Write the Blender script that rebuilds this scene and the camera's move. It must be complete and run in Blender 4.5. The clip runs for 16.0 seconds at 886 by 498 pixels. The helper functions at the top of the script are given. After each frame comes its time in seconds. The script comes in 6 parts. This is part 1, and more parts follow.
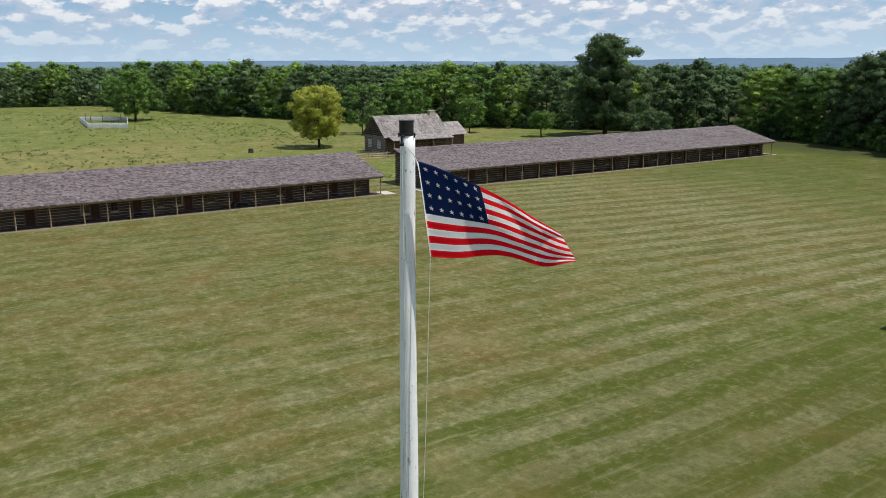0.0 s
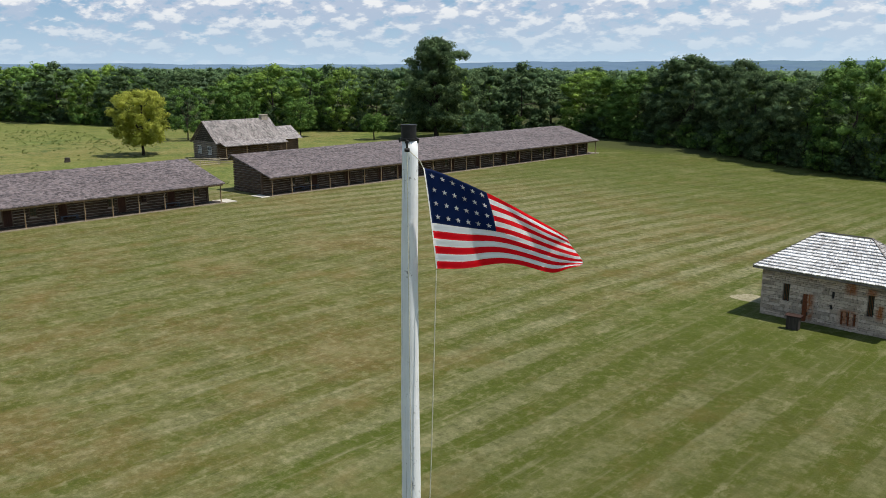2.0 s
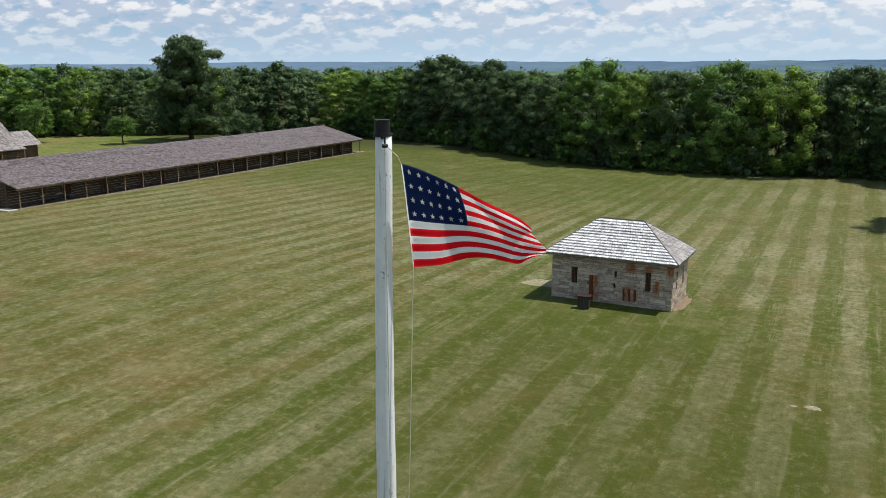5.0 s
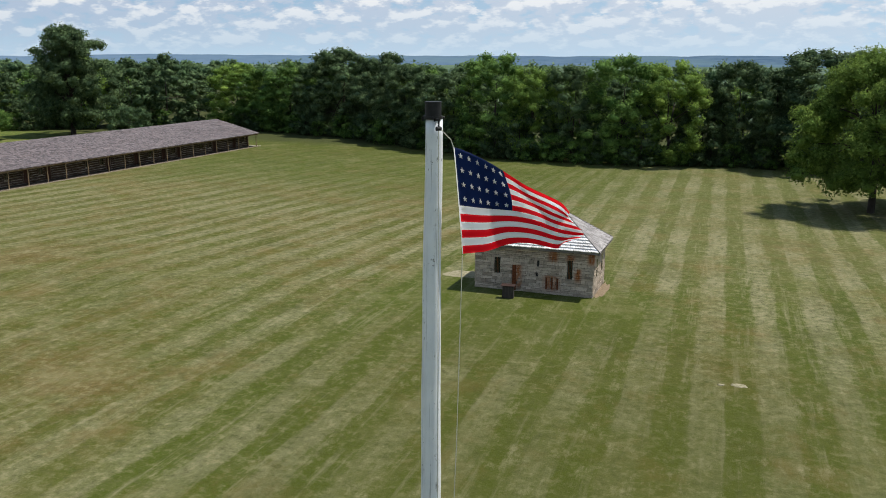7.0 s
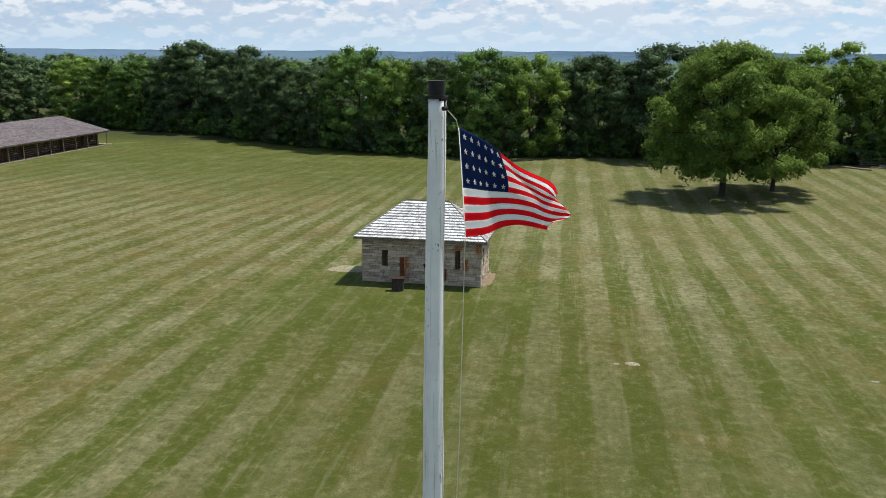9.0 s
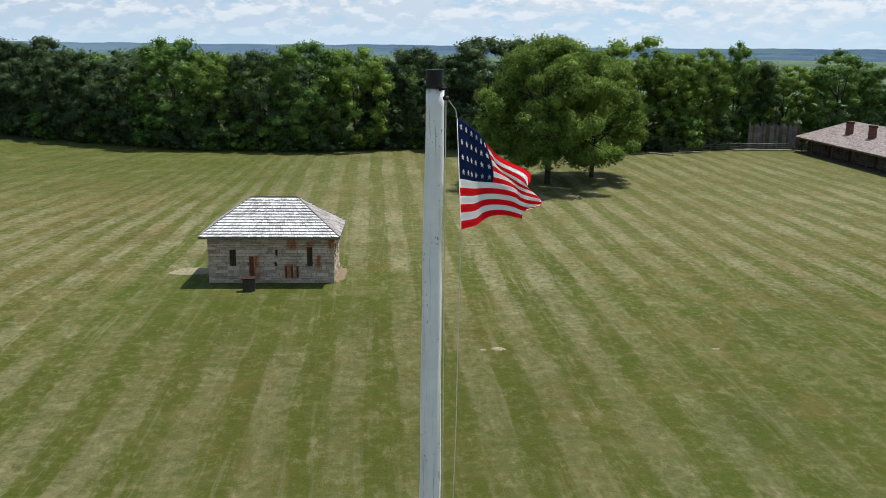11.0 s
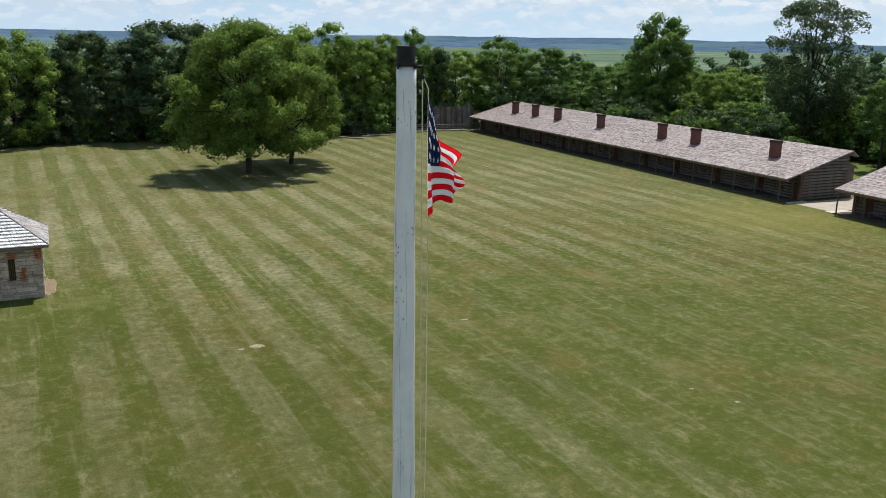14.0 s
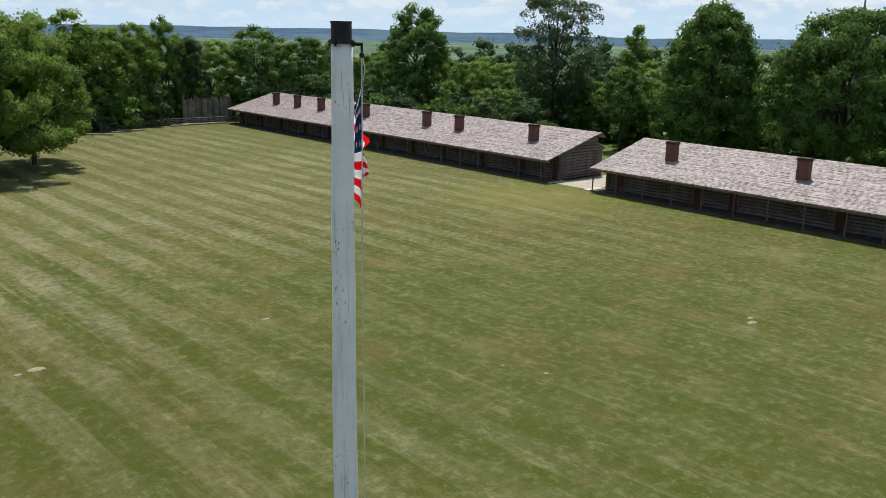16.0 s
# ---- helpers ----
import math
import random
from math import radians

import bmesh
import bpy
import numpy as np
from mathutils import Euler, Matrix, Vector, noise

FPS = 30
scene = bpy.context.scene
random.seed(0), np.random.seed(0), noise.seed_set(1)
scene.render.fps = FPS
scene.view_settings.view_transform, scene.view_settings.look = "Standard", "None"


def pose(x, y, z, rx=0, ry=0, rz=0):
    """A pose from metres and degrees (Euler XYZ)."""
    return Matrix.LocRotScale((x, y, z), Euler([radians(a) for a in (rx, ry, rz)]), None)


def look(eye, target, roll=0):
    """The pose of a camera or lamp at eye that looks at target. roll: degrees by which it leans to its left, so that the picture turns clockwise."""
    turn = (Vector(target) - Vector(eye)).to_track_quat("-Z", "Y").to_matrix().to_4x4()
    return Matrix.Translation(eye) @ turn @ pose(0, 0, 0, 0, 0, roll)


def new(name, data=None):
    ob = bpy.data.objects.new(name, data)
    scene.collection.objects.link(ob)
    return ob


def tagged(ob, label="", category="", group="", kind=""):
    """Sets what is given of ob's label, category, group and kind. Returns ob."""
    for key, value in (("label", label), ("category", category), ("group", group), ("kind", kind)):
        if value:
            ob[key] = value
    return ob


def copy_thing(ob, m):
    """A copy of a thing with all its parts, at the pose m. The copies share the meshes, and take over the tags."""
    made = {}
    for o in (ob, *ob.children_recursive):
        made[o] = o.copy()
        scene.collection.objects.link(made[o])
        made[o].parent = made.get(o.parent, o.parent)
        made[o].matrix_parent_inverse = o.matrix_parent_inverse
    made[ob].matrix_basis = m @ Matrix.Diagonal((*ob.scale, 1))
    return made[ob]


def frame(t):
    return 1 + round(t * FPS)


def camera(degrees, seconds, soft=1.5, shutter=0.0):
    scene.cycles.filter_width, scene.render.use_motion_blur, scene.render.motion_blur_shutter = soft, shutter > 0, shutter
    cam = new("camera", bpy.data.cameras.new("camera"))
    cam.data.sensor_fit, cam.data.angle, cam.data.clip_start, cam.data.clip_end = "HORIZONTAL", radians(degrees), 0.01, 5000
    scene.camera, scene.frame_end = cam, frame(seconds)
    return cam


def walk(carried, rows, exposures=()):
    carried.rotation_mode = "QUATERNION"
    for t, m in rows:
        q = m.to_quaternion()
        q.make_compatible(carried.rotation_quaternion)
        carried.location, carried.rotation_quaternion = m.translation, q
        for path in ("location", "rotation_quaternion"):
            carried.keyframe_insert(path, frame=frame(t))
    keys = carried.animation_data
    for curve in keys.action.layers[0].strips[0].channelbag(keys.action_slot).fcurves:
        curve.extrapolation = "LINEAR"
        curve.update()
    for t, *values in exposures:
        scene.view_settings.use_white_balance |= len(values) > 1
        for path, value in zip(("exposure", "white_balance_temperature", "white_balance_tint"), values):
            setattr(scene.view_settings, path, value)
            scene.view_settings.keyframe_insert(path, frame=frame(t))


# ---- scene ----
cam = camera(55.00, 16.0, soft=0.9)
# seconds, eye x y z, yaw, pitch, roll
ROWS = [
    (0, 11.960, -7.138, 16.189, 56.770, -12.497, -0.301),
    (0.5, 11.296, -7.648, 16.242, 53.925, -12.451, -0.387),
    (1, 10.662, -8.122, 16.265, 50.829, -12.391, -0.350),
    (1.5, 10.088, -8.538, 16.231, 47.554, -12.364, -0.208),
    (2, 9.563, -8.925, 16.162, 44.715, -12.345, -0.221),
    (2.5, 9.065, -9.298, 16.124, 41.729, -12.345, -0.219),
    (3, 8.607, -9.648, 16.098, 38.045, -12.329, -0.279),
    (3.5, 8.182, -9.974, 16.093, 34.539, -12.342, -0.333),
    (4, 7.726, -10.279, 16.101, 31.370, -12.337, -0.328),
    (4.2, 7.528, -10.377, 16.100, 30.633, -12.334, -0.274),
    (6.3, 5.142, -11.265, 15.937, 22.720, -12.594, 0.167),
    (6.5, 4.913, -11.331, 15.917, 21.977, -12.644, 0.208),
    (7, 4.342, -11.447, 15.870, 20.069, -12.751, 0.291),
    (7.5, 3.773, -11.532, 15.821, 17.840, -12.815, 0.344),
    (8, 3.230, -11.595, 15.756, 15.384, -12.914, 0.362),
    (8.5, 2.723, -11.655, 15.682, 12.788, -12.955, 0.401),
    (9, 2.208, -11.707, 15.624, 10.168, -13.011, 0.436),
    (9.2, 1.972, -11.712, 15.611, 8.914, -13.054, 0.441),
    (11.3, -0.803, -11.579, 15.510, -4.793, -13.360, 0.714),
    (11.5, -1.077, -11.529, 15.489, -6.281, -13.379, 0.735),
    (12, -1.725, -11.320, 15.463, -9.541, -13.469, 0.703),
    (12.5, -2.356, -11.059, 15.434, -12.889, -13.593, 0.799),
    (13, -2.963, -10.763, 15.419, -16.630, -13.743, 0.866),
    (13.5, -3.545, -10.420, 15.389, -20.992, -13.814, 0.883),
    (14, -4.092, -10.006, 15.346, -24.891, -13.904, 0.957),
    (14.5, -4.569, -9.551, 15.310, -28.836, -14.006, 1.023),
    (15, -4.982, -9.078, 15.263, -33.420, -14.096, 1.110),
    (15.5, -5.338, -8.603, 15.198, -37.518, -14.189, 1.154),
    (16, -5.650, -8.148, 15.132, -41.643, -14.195, 1.207),
]
walk(cam, [(t, pose(x, y, z, 90 + pitch, 0, yaw) @ pose(0, 0, 0, 0, 0, roll)) for t, x, y, z, yaw, pitch, roll in ROWS],
     exposures=((0, -0.07), (6.8, -0.07), (8.8, 0.02), (11.5, 0.0), (16, 0.0)))

# ---- world and sun ----
SUN_AZ, SUN_EL = math.radians(39), math.radians(66)  # azimuth from +x towards +y
sun_dir = Vector((math.cos(SUN_AZ) * math.cos(SUN_EL), math.sin(SUN_AZ) * math.cos(SUN_EL), math.sin(SUN_EL)))
sun = new("sun", bpy.data.lights.new("sun", "SUN"))
sun.data.energy, sun.data.angle, sun.data.color = 5.0, radians(0.53), (1.0, 0.955, 0.88)
sun.matrix_world = look(sun_dir * 300, (0, 0, 0))

world = bpy.data.worlds.new("world")
scene.world = world
world.use_nodes = True
wn, wl = world.node_tree.nodes, world.node_tree.links
wn.clear()


def wnode(kind, **kw):
    n = wn.new(kind)
    for k, v in kw.items():
        n.inputs[k].default_value = v
    return n


sky = wn.new("ShaderNodeTexSky")
sky.sky_type, sky.sun_disc = "NISHITA", False
sky.sun_elevation, sky.sun_rotation = SUN_EL, math.pi / 2 - SUN_AZ
sky.air_density, sky.dust_density, sky.ozone_density = 1.0, 0.2, 2.0
coord = wn.new("ShaderNodeTexCoord")
# fair-weather cumulus: noise over the sky's directions, crowded and flattened towards the horizon
def cloud_place(lift):
    up = wn.new("ShaderNodeVectorMath")
    up.operation = "ADD"
    up.inputs[1].default_value = (0.0, 0.0, lift)
    wl.new(coord.outputs["Generated"], up.inputs[0])
    axes = wn.new("ShaderNodeSeparateXYZ")
    wl.new(up.outputs[0], axes.inputs[0])
    below = wn.new("ShaderNodeMath")
    below.operation = "ADD"
    below.inputs[1].default_value = 0.45
    wl.new(axes.outputs["Z"], below.inputs[0])
    over = wn.new("ShaderNodeMath")
    over.operation = "DIVIDE"
    over.inputs[0].default_value = 1.0
    wl.new(below.outputs[0], over.inputs[1])
    grown = wn.new("ShaderNodeVectorMath")
    grown.operation = "SCALE"
    wl.new(up.outputs[0], grown.inputs[0])
    wl.new(over.outputs[0], grown.inputs["Scale"])
    return grown.outputs[0]


def cloud_noise(place, scale, detail, rough):
    t = wnode("ShaderNodeTexNoise", Scale=scale, Detail=detail, Roughness=rough)
    wl.new(place, t.inputs["Vector"])
    return t.outputs["Fac"]


here = cloud_place(0.0)
puffs = cloud_noise(here, 16.0, 6.0, 0.56)
puffs_above = cloud_noise(cloud_place(0.010), 16.0, 6.0, 0.56)
banks = cloud_noise(here, 3.0, 3.0, 0.5)
both = wn.new("ShaderNodeMath")
both.operation = "MULTIPLY_ADD"
both.inputs[1].default_value = 0.45
wl.new(banks, both.inputs[0])
wl.new(puffs, both.inputs[2])
cover = wn.new("ShaderNodeMapRange")
cover.interpolation_type = "SMOOTHSTEP"
cover.inputs["From Min"].default_value, cover.inputs["From Max"].default_value = 0.60, 0.72
cover.inputs["To Max"].default_value = 0.97
wl.new(both.outputs[0], cover.inputs["Value"])
# seen edge-on the clouds close up towards the horizon and open overhead
height = wn.new("ShaderNodeSeparateXYZ")
wl.new(coord.outputs["Generated"], height.inputs[0])
open_up = wn.new("ShaderNodeMapRange")
open_up.inputs["From Min"].default_value, open_up.inputs["From Max"].default_value = 0.10, 0.5
open_up.inputs["To Min"].default_value, open_up.inputs["To Max"].default_value = 1.0, 0.22
wl.new(height.outputs["Z"], open_up.inputs["Value"])
# they fade into the haze low down
dim = wn.new("ShaderNodeMapRange")
dim.inputs["From Min"].default_value, dim.inputs["From Max"].default_value = 0.005, 0.06
dim.inputs["To Min"].default_value = 0.15
wl.new(height.outputs["Z"], dim.inputs["Value"])
seen = wn.new("ShaderNodeMath")
seen.operation = "MULTIPLY"
wl.new(cover.outputs[0], seen.inputs[0])
wl.new(dim.outputs[0], seen.inputs[1])
share = wn.new("ShaderNodeMath")
share.operation = "MULTIPLY"
wl.new(seen.outputs[0], share.inputs[0])
wl.new(open_up.outputs[0], share.inputs[1])
low = wn.new("ShaderNodeMapRange")
low.inputs["From Min"].default_value, low.inputs["From Max"].default_value = 0.0, 0.16
low.inputs["To Min"].default_value, low.inputs["To Max"].default_value = 0.96, 0.35
wl.new(height.outputs["Z"], low.inputs["Value"])
haze_ramp = wn.new("ShaderNodeMapRange")
haze_ramp.inputs["From Min"].default_value, haze_ramp.inputs["From Max"].default_value = 0.0, 0.07
wl.new(height.outputs["Z"], haze_ramp.inputs["Value"])
haze_tone = wn.new("ShaderNodeMix")
haze_tone.data_type = "RGBA"
haze_tone.inputs["A"].default_value, haze_tone.inputs["B"].default_value = (7.2, 9.6, 11.9, 1), (4.0, 7.0, 10.8, 1)
wl.new(haze_ramp.outputs[0], haze_tone.inputs["Factor"])
blue = wn.new("ShaderNodeMix")
blue.data_type = "RGBA"
wl.new(low.outputs[0], blue.inputs["Factor"])
wl.new(sky.outputs[0], blue.inputs["A"])
wl.new(haze_tone.outputs["Result"], blue.inputs["B"])
# sunlit tops and grey undersides of the puffs
rim = wn.new("ShaderNodeMath")
rim.operation = "SUBTRACT"
wl.new(puffs, rim.inputs[0])
wl.new(puffs_above, rim.inputs[1])
tone = wn.new("ShaderNodeMapRange")
tone.interpolation_type = "SMOOTHSTEP"
tone.inputs["From Min"].default_value, tone.inputs["From Max"].default_value = -0.04, 0.15
wl.new(rim.outputs[0], tone.inputs["Value"])
cloud = wn.new("ShaderNodeMix")
cloud.data_type = "RGBA"
cloud.inputs["A"].default_value, cloud.inputs["B"].default_value = (6.9, 8.2, 10.3, 1), (12.9, 13.1, 13.4, 1)
wl.new(tone.outputs[0], cloud.inputs["Factor"])
veil = wn.new("ShaderNodeMix")
veil.data_type = "RGBA"
wl.new(share.outputs[0], veil.inputs["Factor"])
toward = wn.new("ShaderNodeVectorMath")
toward.operation = "DOT_PRODUCT"
toward.inputs[1].default_value = (math.cos(SUN_AZ), math.sin(SUN_AZ), 0.0)
wl.new(coord.outputs["Generated"], toward.inputs[0])
bright = wn.new("ShaderNodeMapRange")
bright.inputs["From Min"].default_value, bright.inputs["From Max"].default_value = -0.1, 1.0
wl.new(toward.outputs["Value"], bright.inputs["Value"])
share_glow = wn.new("ShaderNodeMath")
share_glow.operation = "MULTIPLY"
share_glow.inputs[1].default_value = 0.62
wl.new(bright.outputs[0], share_glow.inputs[0])
glow = wn.new("ShaderNodeMix")
glow.data_type = "RGBA"
glow.inputs["B"].default_value = (8.8, 11.3, 13.6, 1)
wl.new(share_glow.outputs[0], glow.inputs["Factor"])
wl.new(blue.outputs["Result"], glow.inputs["A"])
wl.new(glow.outputs["Result"], veil.inputs["A"])
lit = wn.new("ShaderNodeMix")
lit.data_type = "RGBA"
lit.inputs["B"].default_value = (11.7, 12.5, 13.3, 1)
wl.new(share_glow.outputs[0], lit.inputs["Factor"])
wl.new(cloud.outputs["Result"], lit.inputs["A"])
wl.new(lit.outputs["Result"], veil.inputs["B"])
back = wnode("ShaderNodeBackground", Strength=0.071)
wl.new(veil.outputs["Result"], back.inputs["Color"])
wout = wn.new("ShaderNodeOutputWorld")
wl.new(back.outputs[0], wout.inputs["Surface"])


# ---- materials ----
class Mat:
    """A node material with a Principled shader and short calls for its nodes."""

    def __init__(self, name, rough=0.8, metal=0.0, spec=0.35):
        self.m = bpy.data.materials.new(name)
        self.m.use_nodes = True
        self.n, self.l = self.m.node_tree.nodes, self.m.node_tree.links
        self.p = self.n["Principled BSDF"]
        self.p.inputs["Roughness"].default_value = rough
        self.p.inputs["Metallic"].default_value = metal
        self.p.inputs["Specular IOR Level"].default_value = spec
        self.c = self.n.new("ShaderNodeTexCoord")
        self.g = self.n.new("ShaderNodeNewGeometry")

    def scaled(self, source, s):
        v = self.n.new("ShaderNodeVectorMath")
        v.operation = "MULTIPLY"
        v.inputs[1].default_value = s
        self.l.new(source, v.inputs[0])
        return v.outputs[0]

    def noise(self, vector, scale, detail=4.0, rough=0.55, distort=0.0):
        t = self.n.new("ShaderNodeTexNoise")
        t.inputs["Scale"].default_value, t.inputs["Detail"].default_value = scale, detail
        t.inputs["Roughness"].default_value, t.inputs["Distortion"].default_value = rough, distort
        self.l.new(vector, t.inputs["Vector"])
        return t.outputs["Fac"]

    def span(self, value, a, b, c=0.0, d=1.0, smooth=False):
        r = self.n.new("ShaderNodeMapRange")
        if smooth:
            r.interpolation_type = "SMOOTHSTEP"
        for key, v in zip(("From Min", "From Max", "To Min", "To Max"), (a, b, c, d)):
            r.inputs[key].default_value = v
        self.l.new(value, r.inputs["Value"])
        return r.outputs[0]

    def math(self, op, a, b=0.0):
        m = self.n.new("ShaderNodeMath")
        m.operation = op
        for i, v in enumerate((a, b)):
            if isinstance(v, (int, float)):
                m.inputs[i].default_value = v
            else:
                self.l.new(v, m.inputs[i])
        return m.outputs[0]

    def mix(self, fac, a, b, blend="MIX"):
        m = self.n.new("ShaderNodeMix")
        m.data_type, m.blend_type = "RGBA", blend
        for key, v in (("Factor", fac), ("A", a), ("B", b)):
            if isinstance(v, (int, float)):
                m.inputs[key].default_value = v
            elif isinstance(v, tuple):
                m.inputs[key].default_value = (*v, 1)
            else:
                self.l.new(v, m.inputs[key])
        return m.outputs["Result"]

    def xyz(self, vector):
        s = self.n.new("ShaderNodeSeparateXYZ")
        self.l.new(vector, s.inputs[0])
        return s.outputs

    def join(self, x, y, z=0.0):
        s = self.n.new("ShaderNodeCombineXYZ")
        for i, v in enumerate((x, y, z)):
            if isinstance(v, (int, float)):
                s.inputs[i].default_value = v
            else:
                self.l.new(v, s.inputs[i])
        return s.outputs[0]

    def rand(self):
        o = self.n.new("ShaderNodeObjectInfo")
        return o.outputs["Random"]

    def paint(self, col):
        if isinstance(col, tuple):
            self.p.inputs["Base Color"].default_value = (*col, 1)
        else:
            self.l.new(col, self.p.inputs["Base Color"])
        return self

    def bump(self, height, strength=0.4, distance=0.02):
        b = self.n.new("ShaderNodeBump")
        b.inputs["Strength"].default_value, b.inputs["Distance"].default_value = strength, distance
        self.l.new(height, b.inputs["Height"])
        self.l.new(b.outputs[0], self.p.inputs["Normal"])
        return self


def wood(name, dark, light, along, rough=0.85):
    """Weathered wood with grain along one object axis and a tone of its own for each piece."""
    k = Mat(name, rough)
    s = [14.0, 14.0, 14.0]
    s["xyz".index(along)] = 0.8
    pos = k.c.outputs["Object"]
    grain = k.noise(k.scaled(pos, s), 1.0, 6, 0.6)
    blot = k.noise(pos, 0.9, 3)
    fac = k.math("ADD", k.span(grain, 0.35, 0.7, 0, 0.7), k.span(blot, 0.35, 0.7, -0.2, 0.3))
    col = k.mix(fac, dark, light)
    col = k.mix(k.span(k.rand(), 0, 1, 0.0, 0.45), col, k.mix(0.5, col, (0.03, 0.02, 0.014)))
    return k.paint(col).bump(grain, 0.5, 0.012).m


def make_ground():
    k = Mat("grass_ground", 0.95, spec=0.12)
    pos = k.g.outputs["Position"]
    x, y, z = k.xyz(pos)
    flat = k.join(x, y, 0.0)
    # mown lawn of the parade ground: passes up and down the field, dry straw and green patches
    big = k.noise(flat, 0.045, 4, 0.6)
    mid = k.noise(flat, 0.30, 6, 0.7)
    patchy = k.noise(flat, 0.085, 5, 0.68)
    west = k.span(x, -13.0, -34.0, 0.0, 1.0, True)
    east = k.span(x, 14.0, 45.0, 0.0, 1.0, True)
    wob = k.span(k.noise(flat, 0.04, 3), 0, 1, -1.0, 1.0)
    bent = k.math("ADD", x, k.math("MULTIPLY", k.math("SUBTRACT", y, 32.0), 0.036))
    bent = k.math("ADD", bent, k.math("MULTIPLY", wob, k.math("ADD", k.math("MULTIPLY", k.math("ADD", k.math("MULTIPLY", west, 0.7), k.math("MULTIPLY", east, 0.5)), 2.0), 0.3)))
    lean = k.math("MAXIMUM", k.math("SUBTRACT", y, 40.0), 0.0)
    bent = k.math("SUBTRACT", bent, k.math("MULTIPLY", k.math("MULTIPLY", west, lean), 0.19))
    wave = k.math("COSINE", k.math("MULTIPLY", k.math("SUBTRACT", bent, 3.0), 2 * math.pi / 3.17))
    twin = k.math("COSINE", k.math("MULTIPLY", k.math("SUBTRACT", bent, 3.0), 6 * math.pi / 3.17))
    streak = k.noise(k.join(k.math("MULTIPLY", bent, 1.9), k.math("MULTIPLY", y, 0.10), 0.0), 1.0, 6, 0.70)
    rag = k.noise(flat, 1.1, 6, 0.75)
    ripple = k.math("ADD", k.span(streak, 0.3, 0.7, -1.0, 1.0), k.span(rag, 0.3, 0.7, -0.7, 0.7))
    stripe = k.span(k.math("ADD", k.math("ADD", wave, k.math("MULTIPLY", twin, -0.20)), ripple), -0.70, 0.80, 0, 1, True)
    speck = k.noise(flat, 1.9, 6, 0.66)
    tuft = k.noise(flat, 6.5, 6, 0.8)
    lush, green, straw, brown = (0.067, 0.092, 0.011), (0.084, 0.096, 0.017), (0.244, 0.238, 0.150), (0.135, 0.095, 0.034)
    # greenest in a belt where the passes meet, driest out west
    belt = k.span(k.math("ABSOLUTE", k.math("ADD", x, k.math("ADD", 15.5, k.span(rag, 0.3, 0.7, -2.5, 2.5)))), 5.0, 1.5, 0.0, 0.6, True)
    dryness = k.math("ADD", k.span(big, 0.32, 0.70, -0.1, 0.65), k.span(mid, 0.3, 0.72, -0.4, 0.5))
    # the middle of the field, round the pole, is better watered
    dx, dy = k.math("SUBTRACT", x, 10.0), k.math("SUBTRACT", y, 5.0)
    damp = k.math("SQRT", k.math("ADD", k.math("MULTIPLY", dx, dx), k.math("MULTIPLY", dy, dy)))
    damp = k.span(k.math("ADD", damp, k.span(big, 0.3, 0.7, -8.0, 8.0)), 42.0, 12.0, 0.0, 1.0, True)
    dryness = k.math("SUBTRACT", dryness, k.math("MULTIPLY", damp, 0.30))
    dryness = k.math("ADD", dryness, k.math("SUBTRACT", k.math("MULTIPLY", west, 0.45), belt))
    # lusher towards the wood and round the magazine
    mx, my = k.math("ADD", x, 9.5), k.math("SUBTRACT", y, 40.5)
    near = k.math("SQRT", k.math("ADD", k.math("MULTIPLY", mx, mx), k.math("MULTIPLY", my, my)))
    near = k.span(k.math("ADD", near, k.span(rag, 0.3, 0.7, -3.0, 3.0)), 13.0, 6.0, 0.0, 1.0, True)
    far_end = k.math("MULTIPLY", k.span(k.math("ADD", y, k.span(big, 0.3, 0.7, -14.0, 14.0)), 66.0, 96.0, 0.0, 1.0, True), k.span(x, 0.0, -25.0, 0.25, 1.0))
    rich = k.math("MAXIMUM", near, far_end)
    dryness = k.math("SUBTRACT", dryness, k.math("MULTIPLY", rich, 0.65))
    tan = k.span(k.math("ADD", patchy, k.math("MULTIPLY", k.span(rag, 0.3, 0.7, -0.5, 0.5), 0.16)), 0.48, 0.66, 0.0, 0.80)
    tan = k.math("MULTIPLY", tan, k.span(west, 0.0, 1.0, 0.95, 1.0))
    lawn = k.mix(k.span(dryness, 0.0, 0.75), lush, k.mix(tan, green, brown))
    strength = k.math("MULTIPLY", k.span(k.math("ADD", patchy, k.span(mid, 0.3, 0.7, -0.08, 0.08)), 0.34, 0.60, 0.95, 0.30), k.span(west, 0.0, 1.0, 0.95, 0.30))
    strength = k.math("ADD", strength, k.math("MULTIPLY", k.math("MULTIPLY", west, k.span(y, 34.0, 52.0)), 0.35))
    strength = k.math("MULTIPLY", strength, k.span(east, 0.0, 1.0, 1.0, 0.98))
    strength = k.math("MULTIPLY", strength, k.span(damp, 0.0, 1.0, 1.0, 0.55))
    strength = k.math("MULTIPLY", strength, k.span(rich, 0.0, 1.0, 1.0, 0.15))
    calm = k.math("MULTIPLY", k.span(x, 6.0, 22.0, 0.0, 1.0, True), k.span(k.math("ADD", y, k.span(big, 0.3, 0.7, -10.0, 10.0)), 58.0, 28.0, 0.0, 1.0, True))
    strength = k.math("MULTIPLY", strength, k.span(calm, 0.0, 1.0, 1.0, 0.20))
    inside = k.math("MULTIPLY", k.span(x, 60.0, 52.0), k.span(y, 126.0, 112.0))
